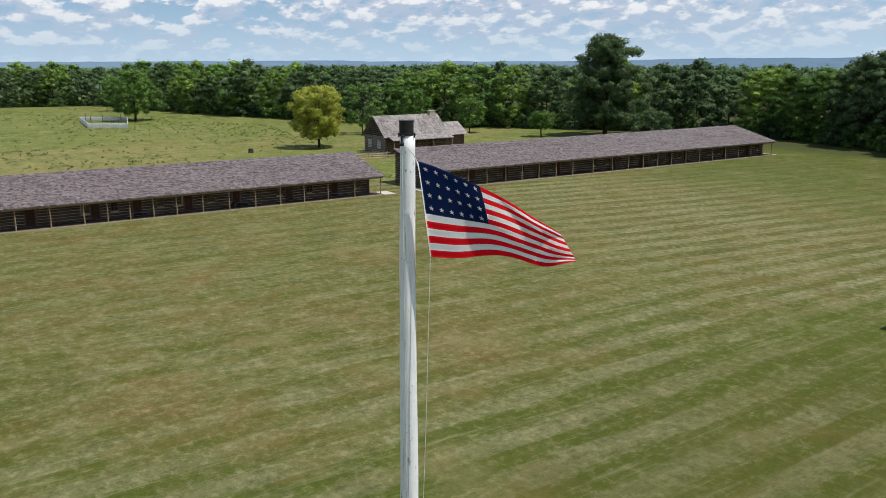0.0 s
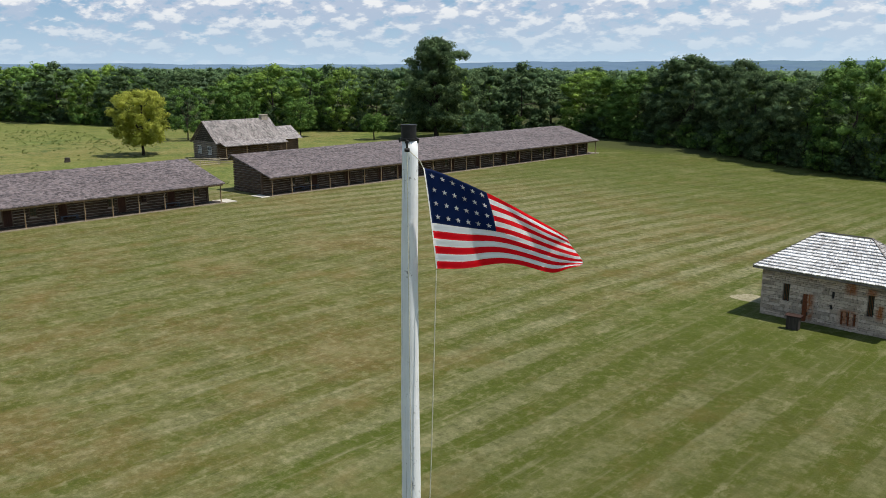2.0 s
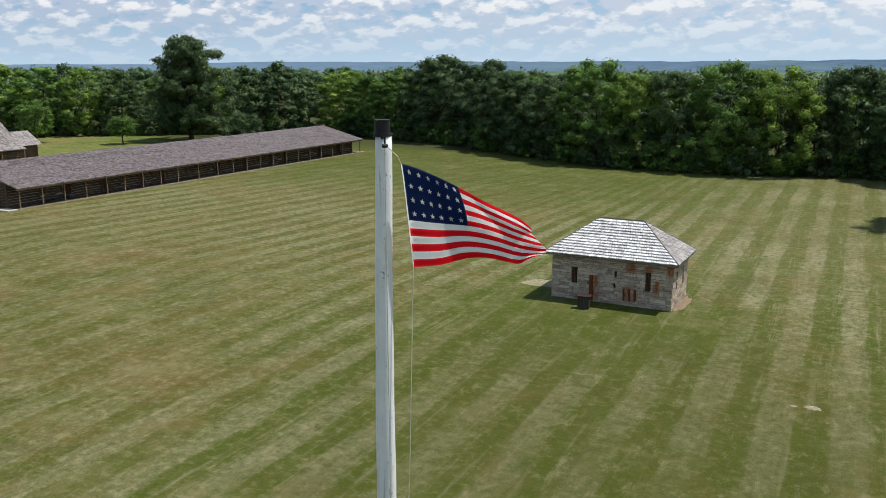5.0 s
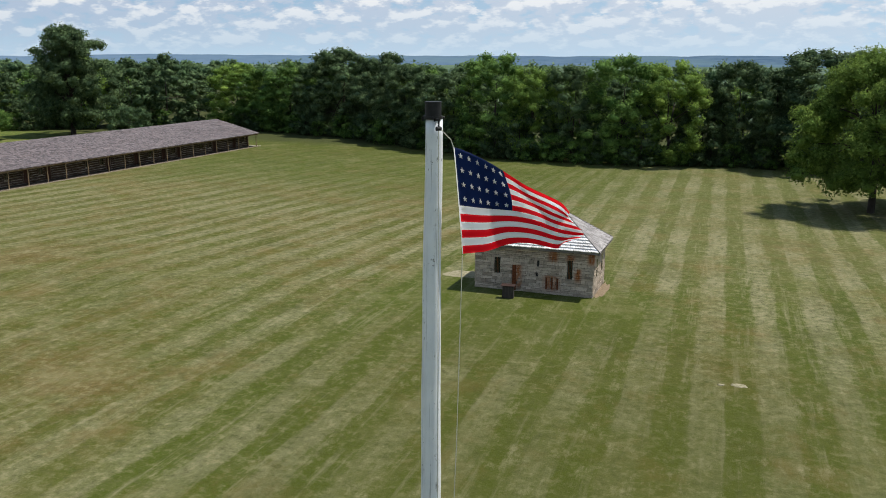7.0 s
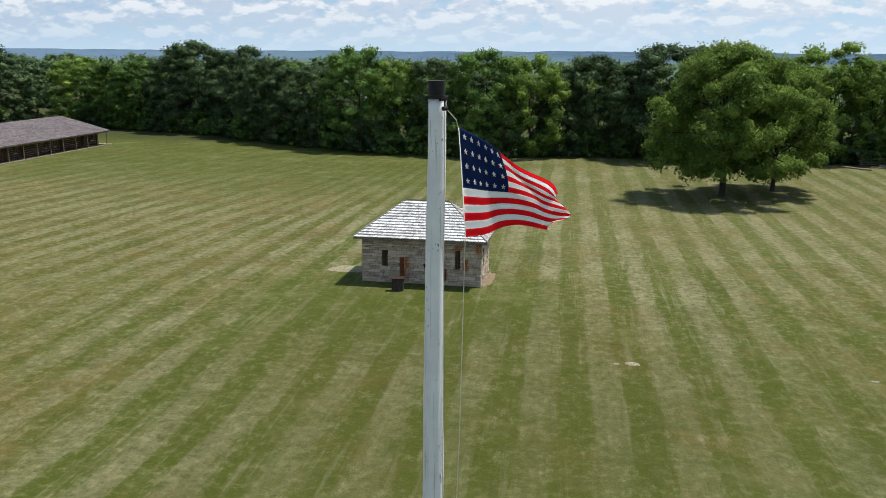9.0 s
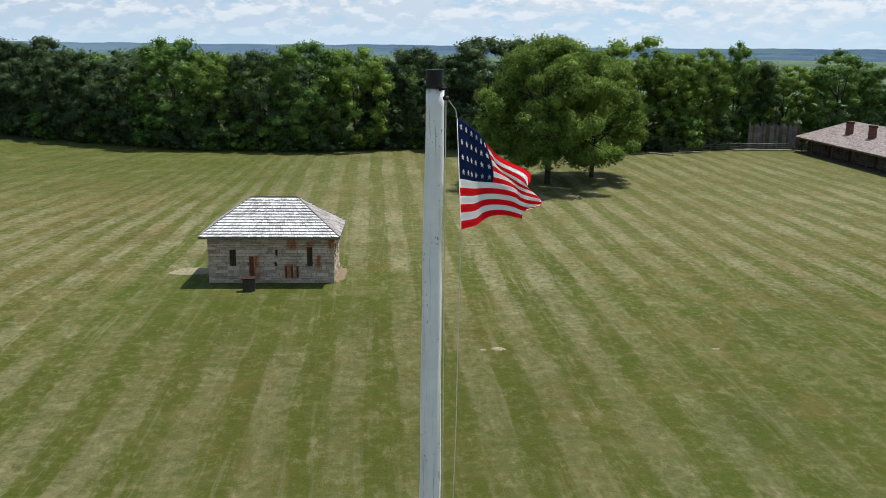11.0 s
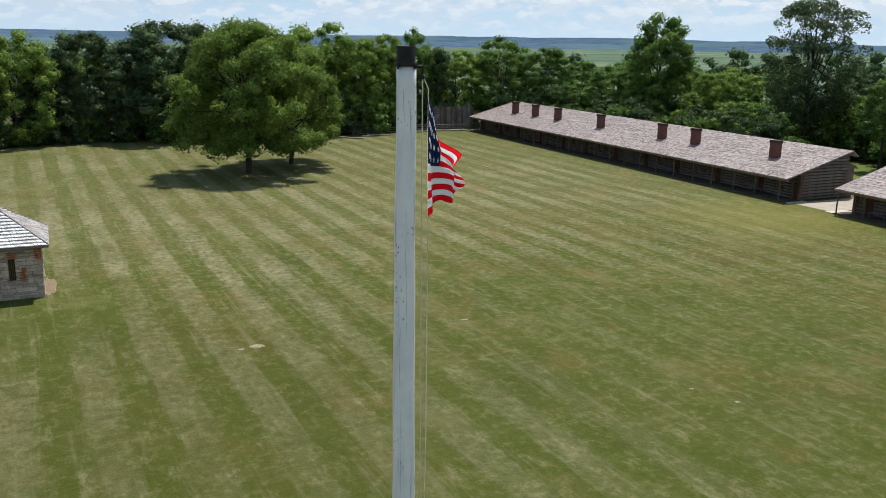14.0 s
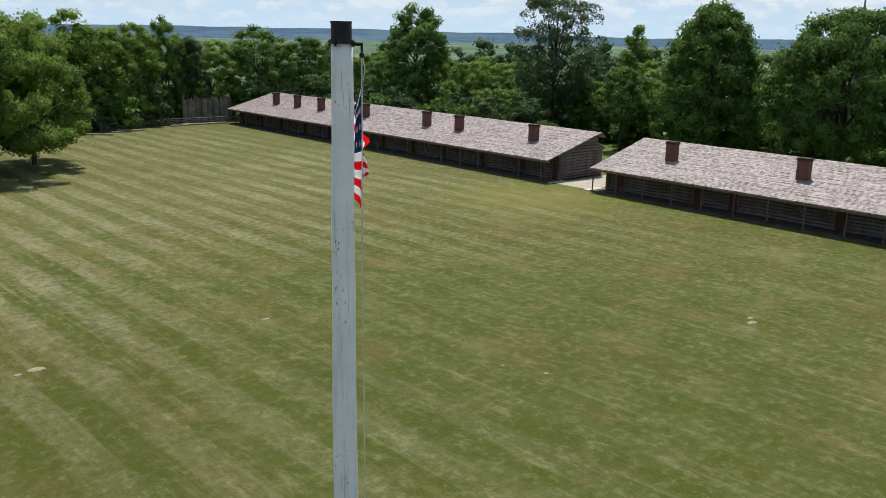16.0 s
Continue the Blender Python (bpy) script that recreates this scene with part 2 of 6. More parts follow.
    pale = k.mix(tan, straw, (0.225, 0.185, 0.085))
    lawn = k.mix(k.math("MULTIPLY", k.math("MULTIPLY", stripe, strength), inside), lawn, pale)
    # loose dry blotches of the west side
    blot = k.math("MULTIPLY", k.span(k.noise(flat, 0.42, 7, 0.74), 0.47, 0.66, 0.0, 0.75), k.math("MULTIPLY", k.span(west, 0.0, 1.0, 0.30, 1.0), k.span(rich, 0.0, 1.0, 1.0, 0.3)))
    lawn = k.mix(blot, lawn, (0.200, 0.188, 0.098))
    # matted straw lies on the pale passes, the green ones are smoother
    mat = k.math("MULTIPLY", k.math("ADD", k.math("MULTIPLY", k.math("MULTIPLY", stripe, strength), 0.70), 0.36), k.math("MULTIPLY", k.span(damp, 0.0, 1.0, 1.0, 0.8), k.span(rich, 0.0, 1.0, 1.0, 0.55)))
    lawn = k.mix(k.math("MULTIPLY", k.span(speck, 0.52, 0.62, 0.0, 0.80), mat), lawn, (0.30, 0.285, 0.165))
    lawn = k.mix(k.math("MULTIPLY", k.span(speck, 0.47, 0.37, 0.0, 0.80), mat), lawn, (0.042, 0.050, 0.014))
    lawn = k.mix(k.math("MULTIPLY", k.span(tuft, 0.53, 0.65, 0.0, 0.55), mat), lawn, (0.34, 0.32, 0.20))
    lawn = k.mix(k.math("MULTIPLY", k.span(tuft, 0.47, 0.35, 0.0, 0.55), mat), lawn, (0.032, 0.040, 0.012))
    # parched brown and yellow-green places among the passes
    parch = k.noise(k.scaled(flat, (1.0, 0.7, 1.0)), 0.20, 7, 0.72)
    lawn = k.mix(k.math("MULTIPLY", k.span(parch, 0.53, 0.66, 0.0, 0.48), k.span(rich, 0.0, 1.0, 1.0, 0.3)), lawn, (0.165, 0.116, 0.042))
    lawn = k.mix(k.span(parch, 0.44, 0.32, 0.0, 0.40), lawn, (0.095, 0.120, 0.018))
    # wheel tracks of the mower along the passes
    lawn = k.mix(k.math("MULTIPLY", k.span(streak, 0.54, 0.70, 0.0, 0.30), inside), lawn, (0.30, 0.285, 0.185))
    # broad darker and lighter drifts
    drift = k.noise(flat, 0.16, 6, 0.72)
    lawn = k.mix(k.span(drift, 0.47, 0.32, 0.0, 0.36), lawn, (0.048, 0.058, 0.015))
    lawn = k.mix(k.span(drift, 0.54, 0.70, 0.0, 0.45), lawn, (0.225, 0.210, 0.110))
    lawn = k.mix(k.math("MULTIPLY", damp, 0.22), lawn, (0.052, 0.066, 0.014))
    ox, oy = k.math("ADD", x, 4.0), k.math("SUBTRACT", y, 26.0)
    olive = k.math("SQRT", k.math("ADD", k.math("MULTIPLY", ox, ox), k.math("MULTIPLY", oy, oy)))
    olive = k.span(k.math("ADD", olive, k.span(mid, 0.3, 0.7, -5.0, 5.0)), 22.0, 7.0, 0.0, 0.30, True)
    lawn = k.mix(olive, lawn, (0.060, 0.062, 0.008))
    # thinner, drier grass over the far middle of the field
    sparse = k.math("MULTIPLY", k.span(k.math("ADD", y, k.span(mid, 0.3, 0.7, -6.0, 6.0)), 42.0, 64.0, 0.0, 0.13, True), k.span(x, -24.0, -4.0, 0.0, 1.0, True))
    lawn = k.mix(sparse, lawn, (0.26, 0.25, 0.15))
    # trodden straw-coloured grass before the gap of the east row
    gx, gy = k.math("SUBTRACT", x, 55.0), k.math("SUBTRACT", y, 46.5)
    worn = k.math("SQRT", k.math("ADD", k.math("MULTIPLY", gx, gx), k.math("MULTIPLY", gy, gy)))
    worn = k.span(k.math("ADD", worn, k.span(rag, 0.3, 0.7, -3.0, 3.0)), 12.0, 3.0, 0.0, 0.55)
    lawn = k.mix(worn, lawn, (0.21, 0.20, 0.060))
    # scattered clippings and thin spots that break up the passes
    thin = k.noise(k.join(bent, k.math("MULTIPLY", y, 0.45), 0.0), 0.95, 8, 0.80)
    lawn = k.mix(k.span(thin, 0.54, 0.72, 0.0, 0.50), lawn, (0.32, 0.295, 0.19))
    lawn = k.mix(k.span(thin, 0.46, 0.32, 0.0, 0.44), lawn, (0.052, 0.062, 0.016))
    lawn = k.mix(1.0, lawn, (0.90, 0.862, 0.77), "MULTIPLY")
    blade = tuft
    # rough meadow to the west
    drifts = k.noise(flat, 0.03, 3)
    mtuft = k.noise(flat, 0.55, 7, 0.75)
    meadow = k.mix(k.span(big, 0.35, 0.65), (0.118, 0.142, 0.026), (0.168, 0.168, 0.048))
    hay = k.math("MULTIPLY", k.span(k.noise(k.scaled(flat, (1, 0.35, 1)), 0.03, 3), 0.48, 0.60), k.span(x, -215, -150, 0.15, 0.9))
    meadow = k.mix(hay, meadow, (0.21, 0.165, 0.060))
    dry_strip = k.math("MULTIPLY", k.span(k.math("ADD", x, k.span(drifts, 0.3, 0.7, -14.0, 14.0)), -172, -150), k.span(k.math("ADD", y, k.span(mid, 0.3, 0.7, -4.0, 4.0)), 44, 36, 0.0, 0.7))
    meadow = k.mix(dry_strip, meadow, (0.235, 0.185, 0.075))
    meadow = k.mix(k.span(mid, 0.42, 0.62, 0.0, 0.45), meadow, (0.075, 0.115, 0.022))
    meadow = k.mix(k.span(mtuft, 0.52, 0.68, 0.0, 0.6), meadow, (0.052, 0.078, 0.016))
    meadow = k.mix(k.span(mtuft, 0.44, 0.30, 0.0, 0.6), meadow, (0.20, 0.205, 0.085))
    clump = k.noise(k.scaled(flat, (0.7, 1.0, 1.0)), 0.22, 8, 0.80)
    amount = k.span(drifts, 0.40, 0.60, 0.35, 1.0)
    meadow = k.mix(k.math("MULTIPLY", k.span(clump, 0.52, 0.60, 0.0, 0.9), amount), meadow, (0.045, 0.080, 0.018))
    meadow = k.mix(k.math("MULTIPLY", k.span(clump, 0.47, 0.36, 0.0, 0.8), amount), meadow, (0.26, 0.25, 0.10))
    grain = k.noise(flat, 1.3, 8, 0.85)
    meadow = k.mix(k.math("MULTIPLY", k.span(grain, 0.51, 0.60, 0.0, 0.8), amount), meadow, (0.050, 0.082, 0.022))
    meadow = k.mix(k.span(grain, 0.48, 0.38, 0.0, 0.6), meadow, (0.25, 0.245, 0.115))
    # mown path that loops round the enclosure
    ex, ey = k.math("DIVIDE", k.math("ADD", x, 222.0), 1.9), k.math("SUBTRACT", y, 40.0)
    loop = k.math("SQRT", k.math("ADD", k.math("MULTIPLY", ex, ex), k.math("MULTIPLY", ey, ey)))
    ring = k.span(k.math("ABSOLUTE", k.math("SUBTRACT", loop, 15.0)), 1.3, 0.6, 0.0, 0.22)
    meadow = k.mix(ring, meadow, (0.17, 0.205, 0.055))
    out_w = k.span(x, -88.5, -91.0)
    col = k.mix(out_w, lawn, meadow)
    # woodland floor and, far off, the fields of the valley
    r2 = k.math("SQRT", k.math("ADD", k.math("MULTIPLY", x, x), k.math("MULTIPLY", y, y)))
    rough_e = k.span(x, 72, 76)
    verge = k.mix(k.span(mtuft, 0.35, 0.65), (0.075, 0.115, 0.020), (0.135, 0.165, 0.045))
    col = k.mix(rough_e, col, verge)
    wood_n = k.span(k.math("ADD", y, k.span(k.noise(flat, 0.12, 3), 0, 1, -4, 4)), 126, 134)
    leaf = k.mix(mtuft, (0.030, 0.036, 0.012), (0.075, 0.085, 0.026))
    col = k.mix(wood_n, col, leaf)
    cell = k.n.new("ShaderNodeTexVoronoi")
    cell.inputs["Scale"].default_value = 1.0
    k.l.new(k.scaled(flat, (0.0011, 0.0022, 1.0)), cell.inputs["Vector"])
    shade = k.xyz(cell.outputs["Color"])[0]
    field = k.mix(shade, (0.075, 0.125, 0.062), (0.145, 0.190, 0.105))
    woods = k.span(k.noise(k.scaled(flat, (0.5, 1.4, 1)), 0.0042, 4), 0.50, 0.56)
    field = k.mix(woods, field, (0.055, 0.095, 0.065))
    q = k.math("ADD", k.math("MULTIPLY", x, 0.57), k.math("MULTIPLY", y, 0.82))
    across = k.math("SUBTRACT", k.math("MULTIPLY", x, 0.82), k.math("MULTIPLY", y, 0.57))
    hedge = k.noise(k.join(k.math("MULTIPLY", q, 0.014), k.math("MULTIPLY", across, 0.0022), 0.0), 1.0, 6, 0.62)
    field = k.mix(k.span(hedge, 0.53, 0.57, 0.0, 0.9), field, (0.045, 0.085, 0.065))
    field = k.mix(k.span(hedge, 0.44, 0.40, 0.0, 0.7), field, (0.175, 0.215, 0.135))
    col = k.mix(k.span(r2, 420, 700), col, field)
    k.paint(col)
    h = k.math("ADD", tuft, k.math("MULTIPLY", blade, 0.6))
    return k.bump(h, 0.55, 0.06).m


def make_shingle(name, dark, light, w=0.26, h=0.24, rough=0.62, tint=(0.30, 0.245, 0.235)):
    """Weathered wooden shingles: rows down the slope, each shingle with its own tone."""
    k = Mat(name, rough, spec=0.5)
    pos = k.c.outputs["Object"]
    x, y, z = k.xyz(pos)
    wander = k.span(k.noise(pos, 2.2, 3), 0, 1, -0.10, 0.10)
    b = k.n.new("ShaderNodeTexBrick")
    k.l.new(k.join(y, k.math("ADD", x, wander), 0.0), b.inputs["Vector"])
    b.inputs["Scale"].default_value = 1.0
    b.inputs["Brick Width"].default_value, b.inputs["Row Height"].default_value = w, h
    b.inputs["Mortar Size"].default_value, b.inputs["Mortar Smooth"].default_value = 0.016, 0.3
    b.inputs["Color1"].default_value, b.inputs["Color2"].default_value = (0, 0, 0, 1), (1, 1, 1, 1)
    b.inputs["Mortar"].default_value = (0.0, 0.0, 0.0, 1)
    patch = k.noise(k.scaled(pos, (1.0, 0.75, 1.0)), 4.6, 6, 0.78)
    dash = k.noise(k.scaled(pos, (1.0, 0.65, 1.0)), 2.0, 5, 0.72)
    big = k.noise(pos, 0.22, 3)
    cell = k.n.new("ShaderNodeTexVoronoi")
    cell.inputs["Scale"].default_value = 1.0
    k.l.new(k.scaled(pos, (1.15 / h, 0.95 / w, 1.0)), cell.inputs["Vector"])
    lone_tone = k.xyz(cell.outputs["Color"])
    fac = k.math("ADD", k.span(lone_tone[0], 0.0, 1.0, -0.28, 0.72), k.span(patch, 0.34, 0.66, -0.15, 0.42))
    fac = k.math("ADD", fac, k.span(dash, 0.35, 0.65, -0.14, 0.24))
    col = k.mix(fac, dark, light)
    col = k.mix(k.span(lone_tone[1], 0.55, 1.0, 0.0, 0.6), col, tint)
    col = k.mix(k.span(big, 0.35, 0.7, 0.0, 0.3), col, k.mix(0.5, col, dark))
    k.paint(col)
    return k.bump(k.math("ADD", k.math("MULTIPLY", b.outputs["Color"], 0.4), patch), 0.7, 0.03).m


def make_leaf(name, deep, mid, bright, passing=0.3):
    k = Mat(name, 0.75, spec=0.07)
    isl = k.g.outputs["Random Per Island"]
    col = k.mix(k.span(isl, 0, 0.6), deep, mid)
    col = k.mix(k.span(isl, 0.6, 1.0, 0, 0.8), col, bright)
    clump = k.noise(k.c.outputs["Object"], 0.45, 3)
    col = k.mix(k.span(clump, 0.35, 0.65, 0.0, 0.55), col, k.mix(0.6, col, bright))
    drift = k.noise(k.g.outputs["Position"], 0.085, 3)
    col = k.mix(k.span(drift, 0.5, 0.66, 0.0, 0.5), col, k.mix(0.5, col, bright))
    col = k.mix(k.span(drift, 0.5, 0.34, 0.0, 0.5), col, k.mix(0.5, col, deep))
    tree = k.rand()
    col = k.mix(k.span(tree, 0, 1, 0.0, 0.5), col, k.mix(0.6, col, deep))
    fine = k.noise(k.c.outputs["Object"], 3.6, 5, 0.75)
    col = k.mix(k.span(fine, 0.52, 0.36, 0.0, 0.6), col, tuple(0.6 * c for c in deep))
    col = k.mix(k.span(fine, 0.55, 0.70, 0.0, 0.45), col, bright)
    k.paint(col).bump(fine, 1.0, 0.35)
    t = k.n.new("ShaderNodeBsdfTranslucent")
    k.l.new(k.mix(0.5, col, bright), t.inputs["Color"])
    s = k.n.new("ShaderNodeMixShader")
    s.inputs[0].default_value = passing
    k.l.new(k.p.outputs[0], s.inputs[1])
    k.l.new(t.outputs[0], s.inputs[2])
    k.l.new(s.outputs[0], k.n["Material Output"].inputs["Surface"])
    return k.m


def make_stone():
    k = Mat("limestone", 0.9)
    pos, obj = k.g.outputs["Position"], k.c.outputs["Object"]
    x, y, z = k.xyz(pos)
    r = k.rand()
    grain = k.noise(pos, 9.0, 6, 0.7)
    blot = k.noise(pos, 1.7, 4, 0.6)
    col = k.mix(r, (0.27, 0.208, 0.155), (0.66, 0.540, 0.430))
    weather = k.noise(k.scaled(pos, (1.0, 1.0, 1.8)), 0.9, 6, 0.7)
    col = k.mix(k.span(weather, 0.45, 0.66, 0.0, 0.6), col, (0.20, 0.165, 0.135))
    col = k.mix(k.span(blot, 0.35, 0.7, 0, 0.6), col, (0.52, 0.44, 0.35))
    col = k.mix(k.span(grain, 0.49, 0.70, 0, 0.8), col, (0.15, 0.13, 0.11))
    # rust that has run down from the iron fittings
    rag = k.noise(k.scaled(pos, (5.0, 5.0, 1.2)), 1.0, 4, 0.7)
    front = k.span(y, 44.4, 44.2)
    total = None
    for cx, z0, z1, half, amount in ((-10.42, 0.1, 1.95, 0.42, 1.0), (-7.9, 2.1, 3.3, 0.48, 0.9), (-6.2, 0.9, 2.0, 0.30, 1.0),
                                     (-5.3, 2.1, 3.3, 0.36, 1.0), (-6.75, 2.2, 2.9, 0.42, 0.9), (-8.0, 0.1, 1.35, 0.75, 0.8), (-10.3, 2.6, 3.3, 0.25, 0.5)):
        away = k.math("ABSOLUTE", k.math("SUBTRACT", x, cx))
        m = k.math("MULTIPLY", k.span(away, half, half * 0.3), k.math("MULTIPLY", k.span(z, z0, z0 + 0.35), k.span(z, z1, z1 - 0.15)))
        m = k.math("MULTIPLY", m, amount)
        total = m if total is None else k.math("MAXIMUM", total, m)
    stain = k.math("MULTIPLY", k.math("MULTIPLY", total, front), k.span(rag, 0.34, 0.52))
    col = k.mix(stain, col, (0.30, 0.10, 0.028))
    return k.paint(col).bump(grain, 0.6, 0.02).m


def make_cedar(name, dark, light):
    """Cedar: each shingle with a tone of its own, streaked and spotted with grey."""
    k = Mat(name, 0.6)
    pos = k.c.outputs["Object"]
    isl = k.g.outputs["Random Per Island"]
    spot = k.noise(pos, 6.5, 6, 0.75)
    area = k.noise(pos, 0.9, 4, 0.6)
    fac = k.math("ADD", k.span(isl, 0, 1, 0.30, 1.0), k.span(spot, 0.35, 0.65, -0.45, 0.25))
    col = k.mix(k.math("ADD", fac, k.span(area, 0.35, 0.65, 0.15, -0.30)), dark, light)
    return k.paint(col).bump(spot, 0.5, 0.012).m


def plain(name, a, b, scale=3.0, rough=0.8, metal=0.0, bump=0.3, spec=0.35):
    k = Mat(name, rough, metal, spec)
    pos = k.c.outputs["Object"]
    n = k.noise(pos, scale, 6, 0.65)
    col = k.mix(k.span(n, 0.32, 0.7), a, b)
    col = k.mix(k.span(k.noise(pos, scale * 0.2, 3), 0.4, 0.7, 0, 0.35), col, tuple(0.6 * v for v in a))
    return k.paint(col).bump(n, bump, 0.01).m


def make_pole_paint():
    """White paint on a peeled log: long hairline cracks, small flaked spots in clusters, dark knots."""
    k = Mat("white_paint_on_wood", 0.5)
    pos = k.c.outputs["Object"]
    crack = k.noise(k.scaled(pos, (22, 22, 0.5)), 1.0, 5, 0.6)
    flake = k.noise(k.scaled(pos, (1, 1, 0.6)), 19.0, 5, 0.7)
    area = k.noise(k.scaled(pos, (1, 1, 0.8)), 2.3, 4, 0.6)
    col = k.mix(k.span(k.noise(pos, 2.2, 4), 0.3, 0.7), (0.74, 0.75, 0.765), (0.86, 0.86, 0.855))
    col = k.mix(k.span(k.noise(k.scaled(pos, (6, 6, 0.7)), 1.0, 5, 0.65), 0.50, 0.70, 0.0, 0.40), col, (0.50, 0.51, 0.53))
    col = k.mix(k.span(crack, 0.605, 0.66, 0, 0.55), col, (0.24, 0.23, 0.22))
    bare = k.math("MULTIPLY", k.span(flake, 0.60, 0.64, 0.0, 0.85), k.span(area, 0.50, 0.60))
    col = k.mix(bare, col, (0.13, 0.11, 0.095))
    # ring-shaped seams where branches were cut
    seam = k.n.new("ShaderNodeTexVoronoi")
    seam.inputs["Scale"].default_value = 1.0
    k.l.new(k.scaled(pos, (2.6, 2.6, 0.85)), seam.inputs["Vector"])
    knot = k.math("MULTIPLY", k.span(seam.outputs["Distance"], 0.13, 0.05), k.span(flake, 0.46, 0.54))
    col = k.mix(knot, col, (0.09, 0.075, 0.065))
    return k.paint(col).bump(k.math("ADD", crack, flake), 0.6, 0.012).m


def make_cloth(name, col):
    k = Mat(name, 0.6, spec=0.25)
    pos = k.c.outputs["Object"]
    weave = k.noise(pos, 60.0, 2)
    k.paint(k.mix(k.span(weave, 0.3, 0.7, 0, 0.15), col, tuple(0.7 * c for c in col)))
    t = k.n.new("ShaderNodeBsdfTranslucent")
    t.inputs["Color"].default_value = (*col, 1)
    s = k.n.new("ShaderNodeMixShader")
    s.inputs[0].default_value = 0.68
    k.l.new(k.p.outputs[0], s.inputs[1])
    k.l.new(t.outputs[0], s.inputs[2])
    k.l.new(s.outputs[0], k.n["Material Output"].inputs["Surface"])
    return k.m


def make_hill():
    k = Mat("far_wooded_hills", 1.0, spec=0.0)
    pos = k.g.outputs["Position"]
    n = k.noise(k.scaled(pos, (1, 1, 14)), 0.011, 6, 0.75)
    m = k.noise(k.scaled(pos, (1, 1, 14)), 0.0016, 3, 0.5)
    # distance haze is put into these blue base colours
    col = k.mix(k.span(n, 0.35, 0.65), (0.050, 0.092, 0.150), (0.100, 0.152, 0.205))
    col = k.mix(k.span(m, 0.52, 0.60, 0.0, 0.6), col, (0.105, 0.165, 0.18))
    # thicker haze towards the west, mixed into the colour as a paler blue
    west_haze = k.span(k.xyz(pos)[0], 600.0, -3600.0, 0.0, 0.6)
    col = k.mix(west_haze, col, (0.155, 0.225, 0.310))
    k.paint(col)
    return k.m


